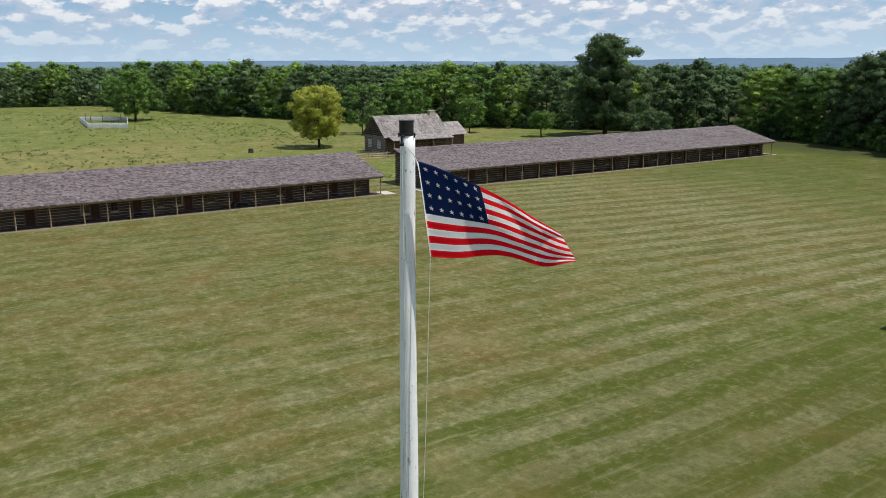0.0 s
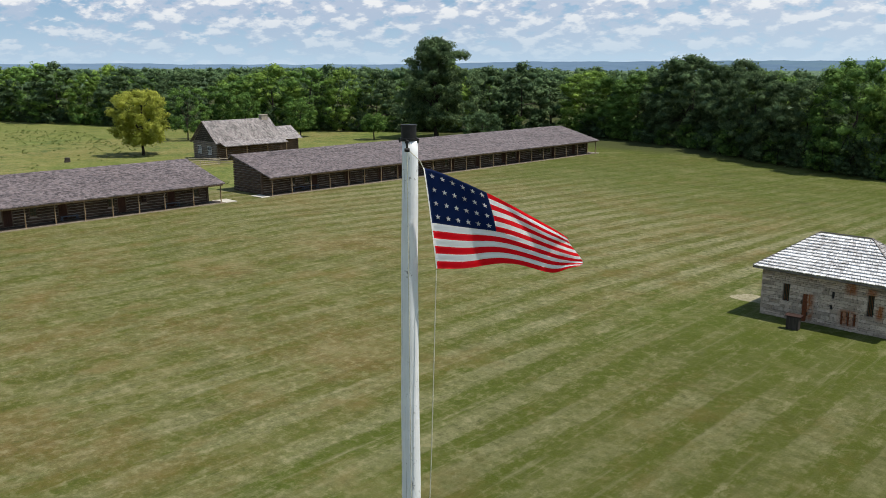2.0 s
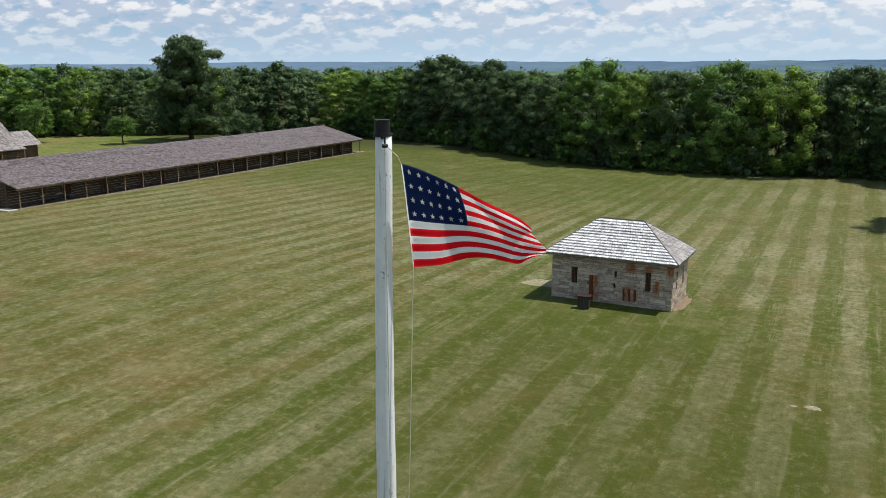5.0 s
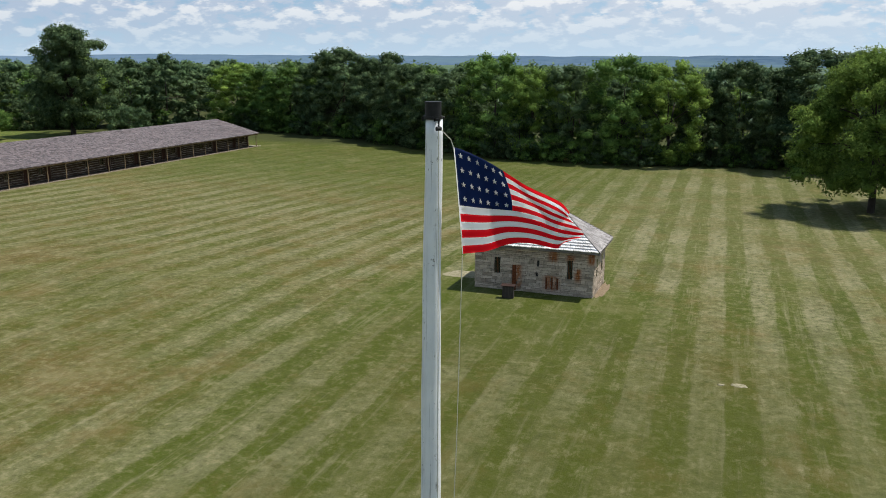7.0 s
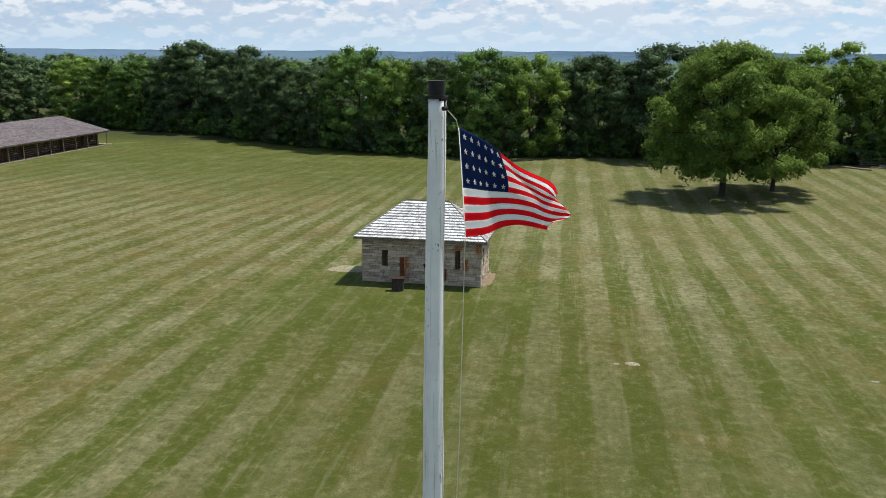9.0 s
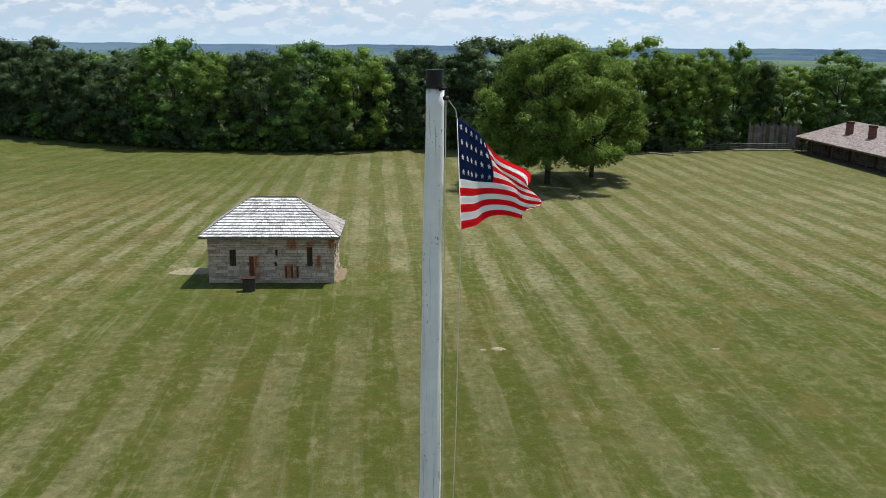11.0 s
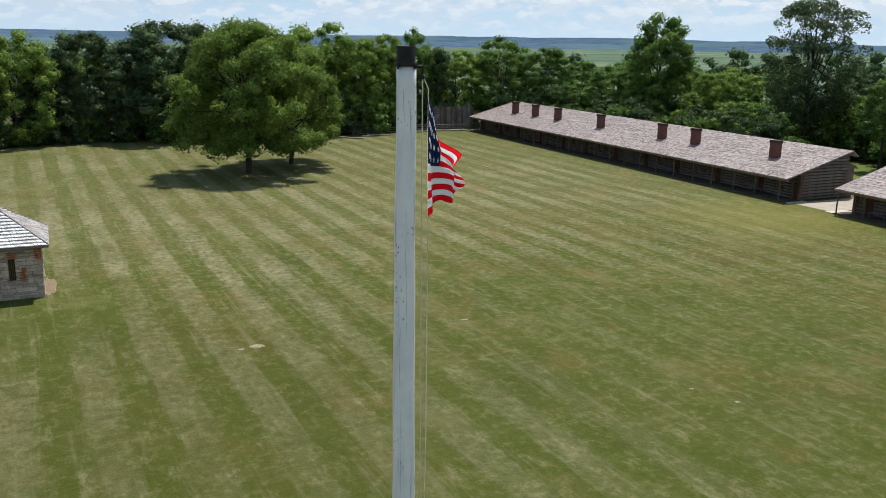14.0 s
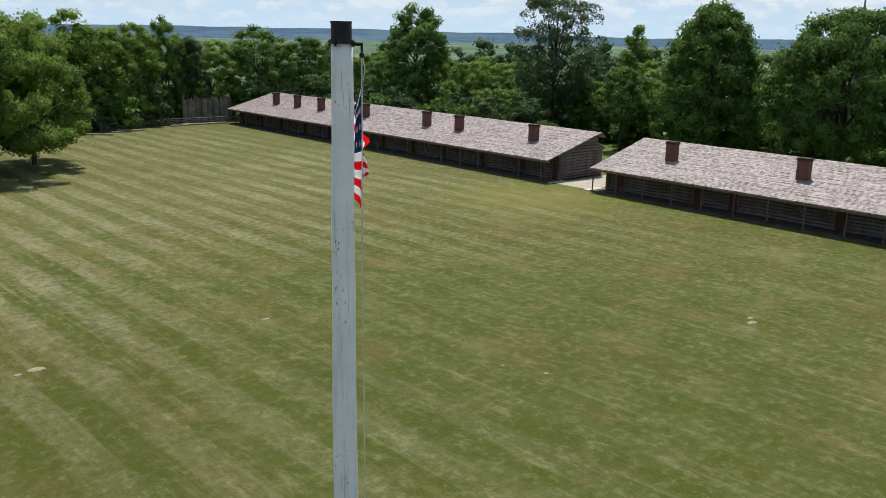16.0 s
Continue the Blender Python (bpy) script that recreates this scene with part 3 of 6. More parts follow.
M = {
    "ground": make_ground(),
    "roof_dark": make_shingle("weathered_shingles", (0.040, 0.031, 0.032), (0.232, 0.188, 0.188), tint=(0.17, 0.126, 0.120)),
    # paler copy of the west shingles, sunward sheen put into its colour
    "roof_sheen": make_shingle("pale_sheen_shingles", (0.125, 0.092, 0.087), (0.43, 0.365, 0.348), rough=0.6, tint=(0.36, 0.28, 0.265)),
    "cabin_roof": make_shingle("grey_shakes", (0.10, 0.088, 0.085), (0.36, 0.325, 0.31), 0.25, 0.4),
    "mag_roof": make_cedar("pale_cedar_shingle", (0.44, 0.415, 0.40), (0.95, 0.93, 0.92)),
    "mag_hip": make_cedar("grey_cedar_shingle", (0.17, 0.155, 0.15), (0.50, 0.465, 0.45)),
    "hip_board": wood("weathered_hip_board", (0.10, 0.09, 0.082), (0.30, 0.27, 0.25), "x"),
    "log": wood("hewn_log", (0.058, 0.037, 0.026), (0.205, 0.135, 0.092), "y"),
    "log_x": wood("hewn_end_log", (0.105, 0.087, 0.077), (0.32, 0.272, 0.240), "y"),
    "chink": plain("clay_chinking", (0.30, 0.25, 0.20), (0.46, 0.40, 0.33), 2.0, 0.95),
    "chink_dark": plain("grey_chinking", (0.05, 0.04, 0.034), (0.10, 0.085, 0.07), 2.0, 0.95),
    "post": wood("peeled_post", (0.20, 0.135, 0.075), (0.42, 0.31, 0.19), "z"),
    # darker post wood: the east porches' shade is put into its colour
    "post_dim": wood("dim_post", (0.085, 0.066, 0.050), (0.21, 0.165, 0.125), "z"),
    "floor_plank": wood("porch_plank", (0.050, 0.038, 0.030), (0.13, 0.10, 0.078), "y"),
    "sill": wood("porch_edge_board", (0.30, 0.245, 0.17), (0.50, 0.43, 0.32), "y"),
    "plank": wood("door_plank", (0.045, 0.018, 0.012), (0.115, 0.048, 0.030), "z"),
    "glass": plain("dark_window_glass", (0.012, 0.014, 0.016), (0.03, 0.034, 0.036), 1.0, 0.15, spec=0.6),
    "frame": wood("window_frame", (0.11, 0.075, 0.05), (0.26, 0.19, 0.14), "z"),
    "slab": plain("porch_concrete", (0.44, 0.40, 0.34), (0.62, 0.58, 0.50), 2.5, 0.9),
    "brick": plain("red_chimney_brick", (0.115, 0.046, 0.036), (0.21, 0.095, 0.075), 9.0, 0.9),
    "brick_dark": plain("sooty_cap", (0.05, 0.03, 0.026), (0.10, 0.06, 0.05), 6.0, 0.9),
    "stone": make_stone(),
    "mortar": plain("lime_mortar", (0.13, 0.11, 0.09), (0.24, 0.21, 0.175), 6.0, 0.95),
    "rust": plain("rusted_iron", (0.09, 0.025, 0.010), (0.24, 0.075, 0.024), 8.0, 0.9),
    "iron": plain("black_iron", (0.012, 0.012, 0.013), (0.035, 0.033, 0.032), 12.0, 0.55, 0.3),
    "pole": make_pole_paint(),
    "rope": plain("halyard_rope", (0.55, 0.52, 0.40), (0.72, 0.69, 0.58), 40.0, 0.9),
    "red": make_cloth("red_cloth", (0.88, 0.014, 0.030)),
    "white": make_cloth("white_cloth", (0.93, 0.93, 0.93)),
    "blue": make_cloth("navy_cloth", (0.011, 0.030, 0.125)),
    "bark": wood("bark", (0.030, 0.024, 0.019), (0.10, 0.082, 0.065), "z", 0.95),
    "leaf": make_leaf("leaf_green", (0.028, 0.074, 0.020), (0.116, 0.241, 0.056), (0.370, 0.563, 0.137), 0.21),
    "leaf_warm": make_leaf("leaf_warm_green", (0.034, 0.076, 0.014), (0.150, 0.262, 0.046), (0.430, 0.600, 0.135), 0.26),
    "leaf_dark": make_leaf("leaf_dark_green", (0.020, 0.048, 0.026), (0.074, 0.137, 0.059), (0.264, 0.360, 0.155), 0.16),
    "leaf_light": make_leaf("leaf_light_green", (0.055, 0.117, 0.026), (0.186, 0.320, 0.063), (0.466, 0.639, 0.137), 0.26),
    "leaf_yellow": make_leaf("leaf_yellow_green", (0.242, 0.292, 0.038), (0.462, 0.506, 0.079), (0.682, 0.693, 0.172), 0.49),
    "leaf_far": make_leaf("leaf_far_woods", (0.036, 0.079, 0.041), (0.104, 0.183, 0.079), (0.237, 0.329, 0.138), 0.22),
    "leaf_weed": make_leaf("weed_leaf", (0.135, 0.185, 0.050), (0.21, 0.26, 0.075), (0.32, 0.35, 0.13), 0.40),
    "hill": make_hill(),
    "worn": plain("worn_patch", (0.15, 0.14, 0.065), (0.40, 0.35, 0.24), 5.0, 0.95, bump=0.6),
    "gravel": plain("pale_gravel", (0.34, 0.29, 0.23), (0.52, 0.46, 0.38), 5.0, 0.95, bump=0.6),
    "dirt": plain("bare_earth", (0.15, 0.110, 0.065), (0.30, 0.225, 0.150), 6.0, 0.95, bump=0.6),
    "rail": wood("grey_rail", (0.12, 0.105, 0.09), (0.34, 0.31, 0.27), "x"),
    "board": wood("dark_board", (0.028, 0.024, 0.020), (0.085, 0.072, 0.060), "z"),
    "whitewash": plain("white_picket_paint", (0.62, 0.63, 0.64), (0.80, 0.80, 0.80), 3.0, 0.7),
    "bluegrey": plain("blue_grey_paint", (0.075, 0.10, 0.14), (0.14, 0.17, 0.215), 4.0, 0.6),
    "panel": plain("sign_panel", (0.030, 0.019, 0.016), (0.070, 0.042, 0.035), 2.0, 0.8, spec=0.1),
}


# ---- mesh helpers ----
def part(name, bm, mat, parent=None, label="", smooth=False):
    """Links a bmesh as one mesh object, under a thing or a part."""
    me = bpy.data.meshes.new(name)
    bm.to_mesh(me)
    bm.free()
    return placed(name, me, mat, parent, label, smooth)


def placed(name, me, mat, parent=None, label="", smooth=False):
    if mat and not me.materials:
        me.materials.append(M[mat])
    if smooth:
        me.polygons.foreach_set("use_smooth", [True] * len(me.polygons))
    ob = new(name, me)
    ob.parent = parent
    if label:
        tagged(ob, label)
    return ob


def thing(name, m, label, category, group="", kind=""):
    ob = new(name)
    ob.empty_display_size = 0.3
    ob.matrix_basis = m
    return tagged(ob, label, category, group, kind)


def box(bm, x0, x1, y0, y1, z0, z1):
    v = [bm.verts.new((x, y, z)) for x in (x0, x1) for y in (y0, y1) for z in (z0, z1)]
    for f in ((0, 1, 3, 2), (4, 6, 7, 5), (0, 4, 5, 1), (2, 3, 7, 6), (0, 2, 6, 4), (1, 5, 7, 3)):
        bm.faces.new([v[i] for i in f])
    return v


def bevelled(bm, w=0.01):
    bmesh.ops.bevel(bm, geom=bm.edges[:], offset=w, segments=1, affect="EDGES")


def rod(bm, a, b, r0, r1, n=8, wob=0.0, cuts=1):
    """A round bar from a to b, tapered; wob bends and bulges it slightly."""
    a, b = Vector(a), Vector(b)
    axis = (b - a).normalized()
    side = axis.orthogonal().normalized()
    other = axis.cross(side)
    rings = []
    for i in range(cuts + 1):
        f = i / cuts
        c = a.lerp(b, f)
        if 0 < i < cuts and wob:
            c = c + side * random.uniform(-wob, wob) + other * random.uniform(-wob, wob)
        r = r0 + (r1 - r0) * f
        rings.append([bm.verts.new(c + (side * math.cos(2 * math.pi * j / n) + other * math.sin(2 * math.pi * j / n)) * r * (1 + random.uniform(-wob, wob))) for j in range(n)])
    for p, q in zip(rings, rings[1:]):
        for j in range(n):
            bm.faces.new((p[j], p[(j + 1) % n], q[(j + 1) % n], q[j]))
    bm.faces.new(rings[0][::-1])
    bm.faces.new(rings[-1])


def array_mesh(name, verts, faces, normals=None):
    """A mesh from numpy arrays: verts (n, 3) and equal-sided faces (m, k)."""
    me = bpy.data.meshes.new(name)
    me.vertices.add(len(verts))
    me.vertices.foreach_set("co", np.asarray(verts, np.float32).ravel())
    m, k = faces.shape
    me.loops.add(m * k)
    me.loops.foreach_set("vertex_index", faces.astype(np.int32).ravel())
    me.polygons.add(m)
    me.polygons.foreach_set("loop_start", np.arange(0, m * k, k, dtype=np.int32))
    me.update(calc_edges=True)
    if normals is not None:
        me.shade_smooth()
        me.normals_split_custom_set_from_vertices(normals)
    return me


def smooth01(a, b, v):
    f = np.clip((v - a) / (b - a), 0, 1)
    return f * f * (3 - 2 * f)


# ---- ground and distance ----
def land(x, y):
    """Height of the land: level round the fort, falling to the river valley in the north and east."""
    q = x * 0.5 + y * 0.866
    fall = smooth01(165, 430, q)
    r = np.hypot(x, y)
    roll = 0.5 * np.sin(x * 0.021 + 1.0) * np.sin(y * 0.017) * smooth01(170, 330, r)
    return -24.0 * fall + roll * (1 - fall) - 9.0 * smooth01(500, 1500, r) * (1 - fall)


def build_ground():
    radii = np.r_[0.5, np.arange(8, 200, 8), np.geomspace(200, 4600, 46)]
    n = 220
    a = np.linspace(0, 2 * np.pi, n, endpoint=False)
    rr, aa = np.meshgrid(radii, a, indexing="ij")
    x, y = rr * np.cos(aa), rr * np.sin(aa)
    v = np.stack([x, y, land(x, y)], -1).reshape(-1, 3)
    v = np.vstack([v, [[0, 0, 0]]])
    i, j = np.meshgrid(np.arange(len(radii) - 1), np.arange(n), indexing="ij")
    j2 = (j + 1) % n
    f = np.stack([i * n + j, (i + 1) * n + j, (i + 1) * n + j2, i * n + j2], -1).reshape(-1, 4)
    hub = len(v) - 1
    me = bpy.data.meshes.new("ground")
    faces = f.tolist() + [[hub, k, (k + 1) % n] for k in range(n)]
    me.from_pydata(v.tolist(), [], faces)
    me.update()
    ob = placed("ground", me, "ground", smooth=True)
    tagged(ob, "mown parade lawn with mowing stripes, rough meadow and far fields", "ground", kind="structure")


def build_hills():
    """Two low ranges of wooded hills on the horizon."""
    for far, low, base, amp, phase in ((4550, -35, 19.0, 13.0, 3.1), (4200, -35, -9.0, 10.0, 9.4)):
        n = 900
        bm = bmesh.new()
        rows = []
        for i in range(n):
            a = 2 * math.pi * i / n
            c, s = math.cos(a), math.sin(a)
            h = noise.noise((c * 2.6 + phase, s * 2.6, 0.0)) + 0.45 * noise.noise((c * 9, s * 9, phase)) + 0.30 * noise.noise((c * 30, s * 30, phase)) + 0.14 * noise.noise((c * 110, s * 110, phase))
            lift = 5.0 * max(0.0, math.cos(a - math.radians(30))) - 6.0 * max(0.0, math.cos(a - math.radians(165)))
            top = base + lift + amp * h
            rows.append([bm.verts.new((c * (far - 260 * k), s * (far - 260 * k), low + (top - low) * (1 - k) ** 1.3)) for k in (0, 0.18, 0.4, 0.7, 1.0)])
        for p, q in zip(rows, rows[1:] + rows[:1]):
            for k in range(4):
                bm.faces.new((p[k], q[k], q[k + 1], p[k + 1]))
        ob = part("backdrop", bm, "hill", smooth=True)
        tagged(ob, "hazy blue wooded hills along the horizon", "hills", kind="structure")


build_ground()
build_hills()


# ---- log barracks ----
LOGS = {}


def log_mesh(length, mat="log", r=0.114):
    """A hewn log along y, made once for each length."""
    key = (round(length, 1), mat, r)
    if key not in LOGS:
        random.seed(int(length * 10) + 7)
        bm = bmesh.new()
        rod(bm, (0, 0, 0), (0, key[0], 0), r, r * 0.96, 8, 0.035, 3)
        me = bpy.data.meshes.new("log")
        bm.to_mesh(me)
        bm.free()
        me.materials.append(M[mat])
        LOGS[key] = me
    return LOGS[key]


def shed_roof(length, depth, z0, z1, rear, over0, mat, parent):
    """Shingled roof rising from the porch eave to a high back edge, in lapped courses, with a short rear fall. Local x runs to the back."""
    bm = bmesh.new()
    n, m = 44, max(6, int(length / 2.2))
    ys = np.linspace(0, length, m + 1)
    random.seed(int(length * 7))
    sag = [random.uniform(-0.035, 0.035) for _ in ys]

    def row(f, lift):
        return [bm.verts.new((over0 + f * (depth - over0), y, z0 + f * (z1 - z0) + lift + sag[k] * math.sin(math.pi * min(f, 0.9)) + random.uniform(-0.012, 0.012))) for k, y in enumerate(ys)]

    prev = row(0, -0.10)
    for i in range(n):
        lo, hi = row(i / n, 0.014), row((i + 1) / n, 0.004)
        for a, b in ((prev, lo), (lo, hi)):
            for k in range(m):
                bm.faces.new((a[k], a[k + 1], b[k + 1], b[k]))
        prev = hi
    back = [bm.verts.new((depth + rear, y, z1 - 0.75 * rear)) for y in ys]
    under = [bm.verts.new((depth + rear, y, z1 - 0.75 * rear - 0.09)) for y in ys]
    front = [bm.verts.new((over0, y, z0 - 0.10)) for y in ys]
    mid = [bm.verts.new((depth, y, z1 - 0.12)) for y in ys]
    for a, b in ((prev, back), (back, under), (under, mid), (mid, front)):
        for k in range(m):
            bm.faces.new((a[k], a[k + 1], b[k + 1], b[k]))
    for k in (0, m):
        top_f = bm.verts.new((over0, ys[k], z0 + 0.035))
        top_b = bm.verts.new((depth, ys[k], z1 + 0.004))
        bm.faces.new((front[k], top_f, top_b, mid[k]))
        bm.faces.new((mid[k], top_b, back[k], under[k]))
    return part("roof", bm, mat, parent)


def prism(bm, outline, x0, x1):
    """A flat shape in y and z, as thick as x0 to x1."""
    a = [bm.verts.new((x0, y, z)) for y, z in outline]
    b = [bm.verts.new((x1, y, z)) for y, z in outline]
    bm.faces.new(a)
    bm.faces.new(b[::-1])
    for i in range(len(a)):
        j = (i + 1) % len(a)
        bm.faces.new((a[j], a[i], b[i], b[j]))


def window_part(parent, x, y, z, w, h, pale=False):
    """Small framed window on a log wall, facing local -x."""
    bm = bmesh.new()
    rings = []
    for px in (x - 0.05, x + 0.10):
        for g in (0.07, 0.0):
            rings.append([bm.verts.new((px, y + sy * (w / 2 + g), z + h / 2 + sz * (h / 2 + g))) for sy, sz in ((-1, -1), (1, -1), (1, 1), (-1, 1))])
    fo, fi, bo, bi = rings
    for p, q in ((fo, fi), (fi, bi), (bi, bo), (bo, fo)):
        for k in range(4):
            bm.faces.new((p[k], p[(k + 1) % 4], q[(k + 1) % 4], q[k]))
    fr = part("window", bm, "frame", parent)
    bm = bmesh.new()
    box(bm, x - 0.02, x + 0.02, y - 0.015, y + 0.015, z, z + h)
    part("muntin", bm, "frame", fr)
    bm = bmesh.new()
    box(bm, x - 0.024, x + 0.016, y - w / 2, y + w / 2, z + h / 2 - 0.015, z + h / 2 + 0.015)
    part("muntin", bm, "frame", fr)
    bm = bmesh.new()
    box(bm, x + 0.02, x + 0.05, y - w / 2, y + w / 2, z, z + h)
    part("pane", bm, "panel" if pale else "glass", fr, "pale curtained pane" if pale else "dark glass pane")


def door_part(parent, x, y, w, h):
    """Plank door in a frame, facing local -x."""
    bm = bmesh.new()
    box(bm, x, x + 0.05, y - w / 2, y + w / 2, 0.12, h)
    d = part("door", bm, "plank", parent, "dark red-brown plank door")
    bm = bmesh.new()
    a, c = w / 2 + 0.005, w / 2 + 0.10
    prism(bm, [(y - c, 0.12), (y - a, 0.12), (y - a, h + 0.005), (y + a, h + 0.005), (y + a, 0.12), (y + c, 0.12), (y + c, h + 0.1), (y - c, h + 0.1)], x - 0.05, x + 0.10)
    part("door_frame", bm, "frame", d)
    for z in (0.5, h - 0.4):
        bm = bmesh.new()
        box(bm, x - 0.03, x, y - w / 2 + 0.05, y + w / 2 - 0.05, z, z + 0.12)
        part("batten", bm, "plank", d)
    bm = bmesh.new()
    rod(bm, (x - 0.07, y + w / 2 - 0.14, 1.05), (x - 0.07, y + w / 2 - 0.14, 1.25), 0.015, 0.015, 6)
    part("handle", bm, "iron", d, "black iron handle")


def barrack(m, length, wall0, wall1, posts, bays, roof_mat, label, chimneys=(), slab0=0.0, slab1=0.0, zb=4.62, seed=1, post_mat="post", end_mat="log"):
    """A long log barrack. Local frame: y along the porch, x from the porch posts to the high back wall.
    wall0, wall1: where the log walls begin and end; bays: kinds of the porch's bays."""
    FW, BW = 1.9, 8.2
    top = thing("log_barrack", m, label, "barrack", "log barracks round the parade ground")
    z_at = lambda x: 2.40 + (x + 0.35) / 8.85 * (zb - 2.40)
    shed_roof(length, 8.5, 2.40, zb, 0.75, -0.35, roof_mat, top)
    for k in range(10):
        bm = bmesh.new()
        box(bm, -0.09 + 0.2 * k, 0.10 + 0.2 * k, 0.05, length - 0.05, -0.1, 0.09 + 0.004 * (k % 2))
        part("floor_plank", bm, "floor_plank", top, "dark weathered porch plank")
    bm = bmesh.new()
    box(bm, -0.22, -0.095, 0, length, -0.2, 0.11)
    part("edge_board", bm, "sill" if end_mat == "log" else "floor_plank", top, "pale board along the porch edge" if end_mat == "log" else "dark board along the porch edge")
    for a, b in ((-slab0, 0.3), (length - 0.3, length + slab1)):
        if b - a > 0.35:
            bm = bmesh.new()
            box(bm, -0.15, FW + 0.4, a, b, -0.2, 0.06)
            part("slab", bm, "slab", top, "pale concrete pad at the porch end")
    bm = bmesh.new()
    box(bm, -0.10, 0.10, 0.15, length - 0.15, 2.10, 2.29)
    part("eave_beam", bm, "post", top)
    # chinked wall cores behind the logs
    bm = bmesh.new()
    box(bm, FW + 0.10, FW + 0.22, wall0 + 0.1, wall1 - 0.1, 0.05, z_at(FW) - 0.12)
    core = part("front_wall", bm, "chink" if end_mat == "log" else "chink_dark", top, "clay chinking between dark logs")
    bm = bmesh.new()
    box(bm, BW - 0.12, BW, wall0 + 0.1, wall1 - 0.1, 0.0, z_at(BW) - 0.14)
    part("back_wall", bm, "log", top)
    random.seed(seed)
    ends = []
    for y in (wall0, wall1):
        bm = bmesh.new()
        s = 1 if y == wall0 else -1
        v = [bm.verts.new(p) for p in ((FW, y + s * 0.12, 0), (BW, y + s * 0.12, 0), (BW, y + s * 0.12, z_at(BW) - 0.13), (FW, y + s * 0.12, z_at(FW) - 0.13),
                                       (FW, y + s * 0.2, 0), (BW, y + s * 0.2, 0), (BW, y + s * 0.2, z_at(BW) - 0.13), (FW, y + s * 0.2, z_at(FW) - 0.13))]
        for f in ((0, 1, 2, 3), (7, 6, 5, 4), (0, 4, 5, 1), (1, 5, 6, 2), (2, 6, 7, 3), (3, 7, 4, 0)):
            bm.faces.new([v[i] for i in f])
        end = part("end_wall", bm, "chink" if end_mat == "log" else "chink_dark", top)
        z = 0.17
        while z < z_at(BW) - 0.25:
            x0 = FW - 0.15 if z < z_at(FW) - 0.2 else (z + 0.2 - 2.40) / (zb - 2.40) * 8.85 - 0.35
            ob = new("log", log_mesh(BW + 0.15 - x0, end_mat, 0.132))
            ob.parent = end
            ob.matrix_basis = pose(x0, y + 0.06 * s, z, 0, 0, -90) @ Matrix.Diagonal((0.8, 1, 1, 1))
            z += 0.315
    for y in posts:
        bm = bmesh.new()
        rod(bm, (0, y, 0.08), (0, y, 2.14), 0.075, 0.065, 8, 0.03, 3)
        part("post", bm, post_mat, top)
    # front wall, bay by bay
    edges = sorted({wall0, wall1, *[p for p in posts if wall0 + 0.8 < p < wall1 - 0.8]})
    for i, (a, b) in enumerate(zip(edges, edges[1:])):
        kind = bays[i % len(bays)]
        gaps = []
        if "d" in kind:
            c = a + (b - a) * (0.36 if "w" in kind else 0.5)
            gaps.append((c - 0.48, c + 0.48, 0.0, 1.95))
            door_part(top, FW + 0.02, c, 0.84, 1.86)
        if "w" in kind or "p" in kind:
            c = a + (b - a) * (0.76 if "d" in kind else 0.5)
            gaps.append((c - 0.42, c + 0.42, 0.88, 1.78))
            window_part(top, FW, c, 0.96, 0.64, 0.74, "p" in kind)
        for n in range(8):
            z = 0.24 + 0.30 * n
            runs = [(a, b)]
            for g0, g1, gz0, gz1 in gaps:
                if gz0 - 0.1 < z < gz1 + 0.1:
                    runs = [r for p, q in runs for r in ((p, min(q, g0)), (max(p, g1), q)) if r[1] - r[0] > 0.25]
            for p, q in runs:
                ob = new("log", log_mesh(q - p, end_mat))
                ob.parent = core
                ob.matrix_basis = pose(FW + 0.03 + random.uniform(-0.012, 0.012), p, z) @ Matrix.Diagonal((0.8, (q - p) / round(q - p, 1), 1, 1))
    # corner posts of the log walls
    for y in (wall0, wall1):
        bm = bmesh.new()
        box(bm, FW - 0.16, FW + 0.14, y - 0.13, y + 0.13, 0.08, z_at(FW) - 0.14)
        part("corner_post", bm, "log", top)
    if chimneys:
        for y0 in (wall0 + 0.1, wall1 - 4.1):
            bm = bmesh.new()
            for p in box(bm, BW + 0.01, BW + 1.15, y0, y0 + 4.0, 0, 2.9):
                if p.co.z > 1:
                    p.co.z = 3.61 - 0.5 * (p.co.x - BW)
            lean_to = part("lean_to", bm, "log_x", top, "small log lean-to at the back")
            bm = bmesh.new()
            for p in box(bm, BW + 0.01, BW + 1.4, y0 - 0.2, y0 + 4.2, 3.62, 3.74):
                p.co.z -= 0.5 * (p.co.x - BW)
            part("roof", bm, "log_x", lean_to)
    for y in chimneys:
        x = 4.02
        bm = bmesh.new()
        z0, z1 = z_at(x) - 0.6, 5.27
        box(bm, x - 0.36, x + 0.36, y - 0.52, y + 0.52, z0, z1)
        bevelled(bm, 0.02)
        ch = part("chimney", bm, "brick", top, "red brick chimney stack")
        bm = bmesh.new()
        box(bm, x - 0.42, x + 0.42, y - 0.58, y + 0.58, z1 - 0.10, z1 + 0.03)
        box(bm, x - 0.38, x + 0.38, y - 0.54, y + 0.54, z1 + 0.03, z1 + 0.16)
        part("chimney_cap", bm, "brick_dark", ch, "sooty corbelled brick cap")
    return top


def west(y0):
    # local x runs to the west: turned half round, with y counted downwards
    return pose(-79.2, y0, 0, 0, 0, 180)


def east(y0):
    return pose(62.0, y0, 0)


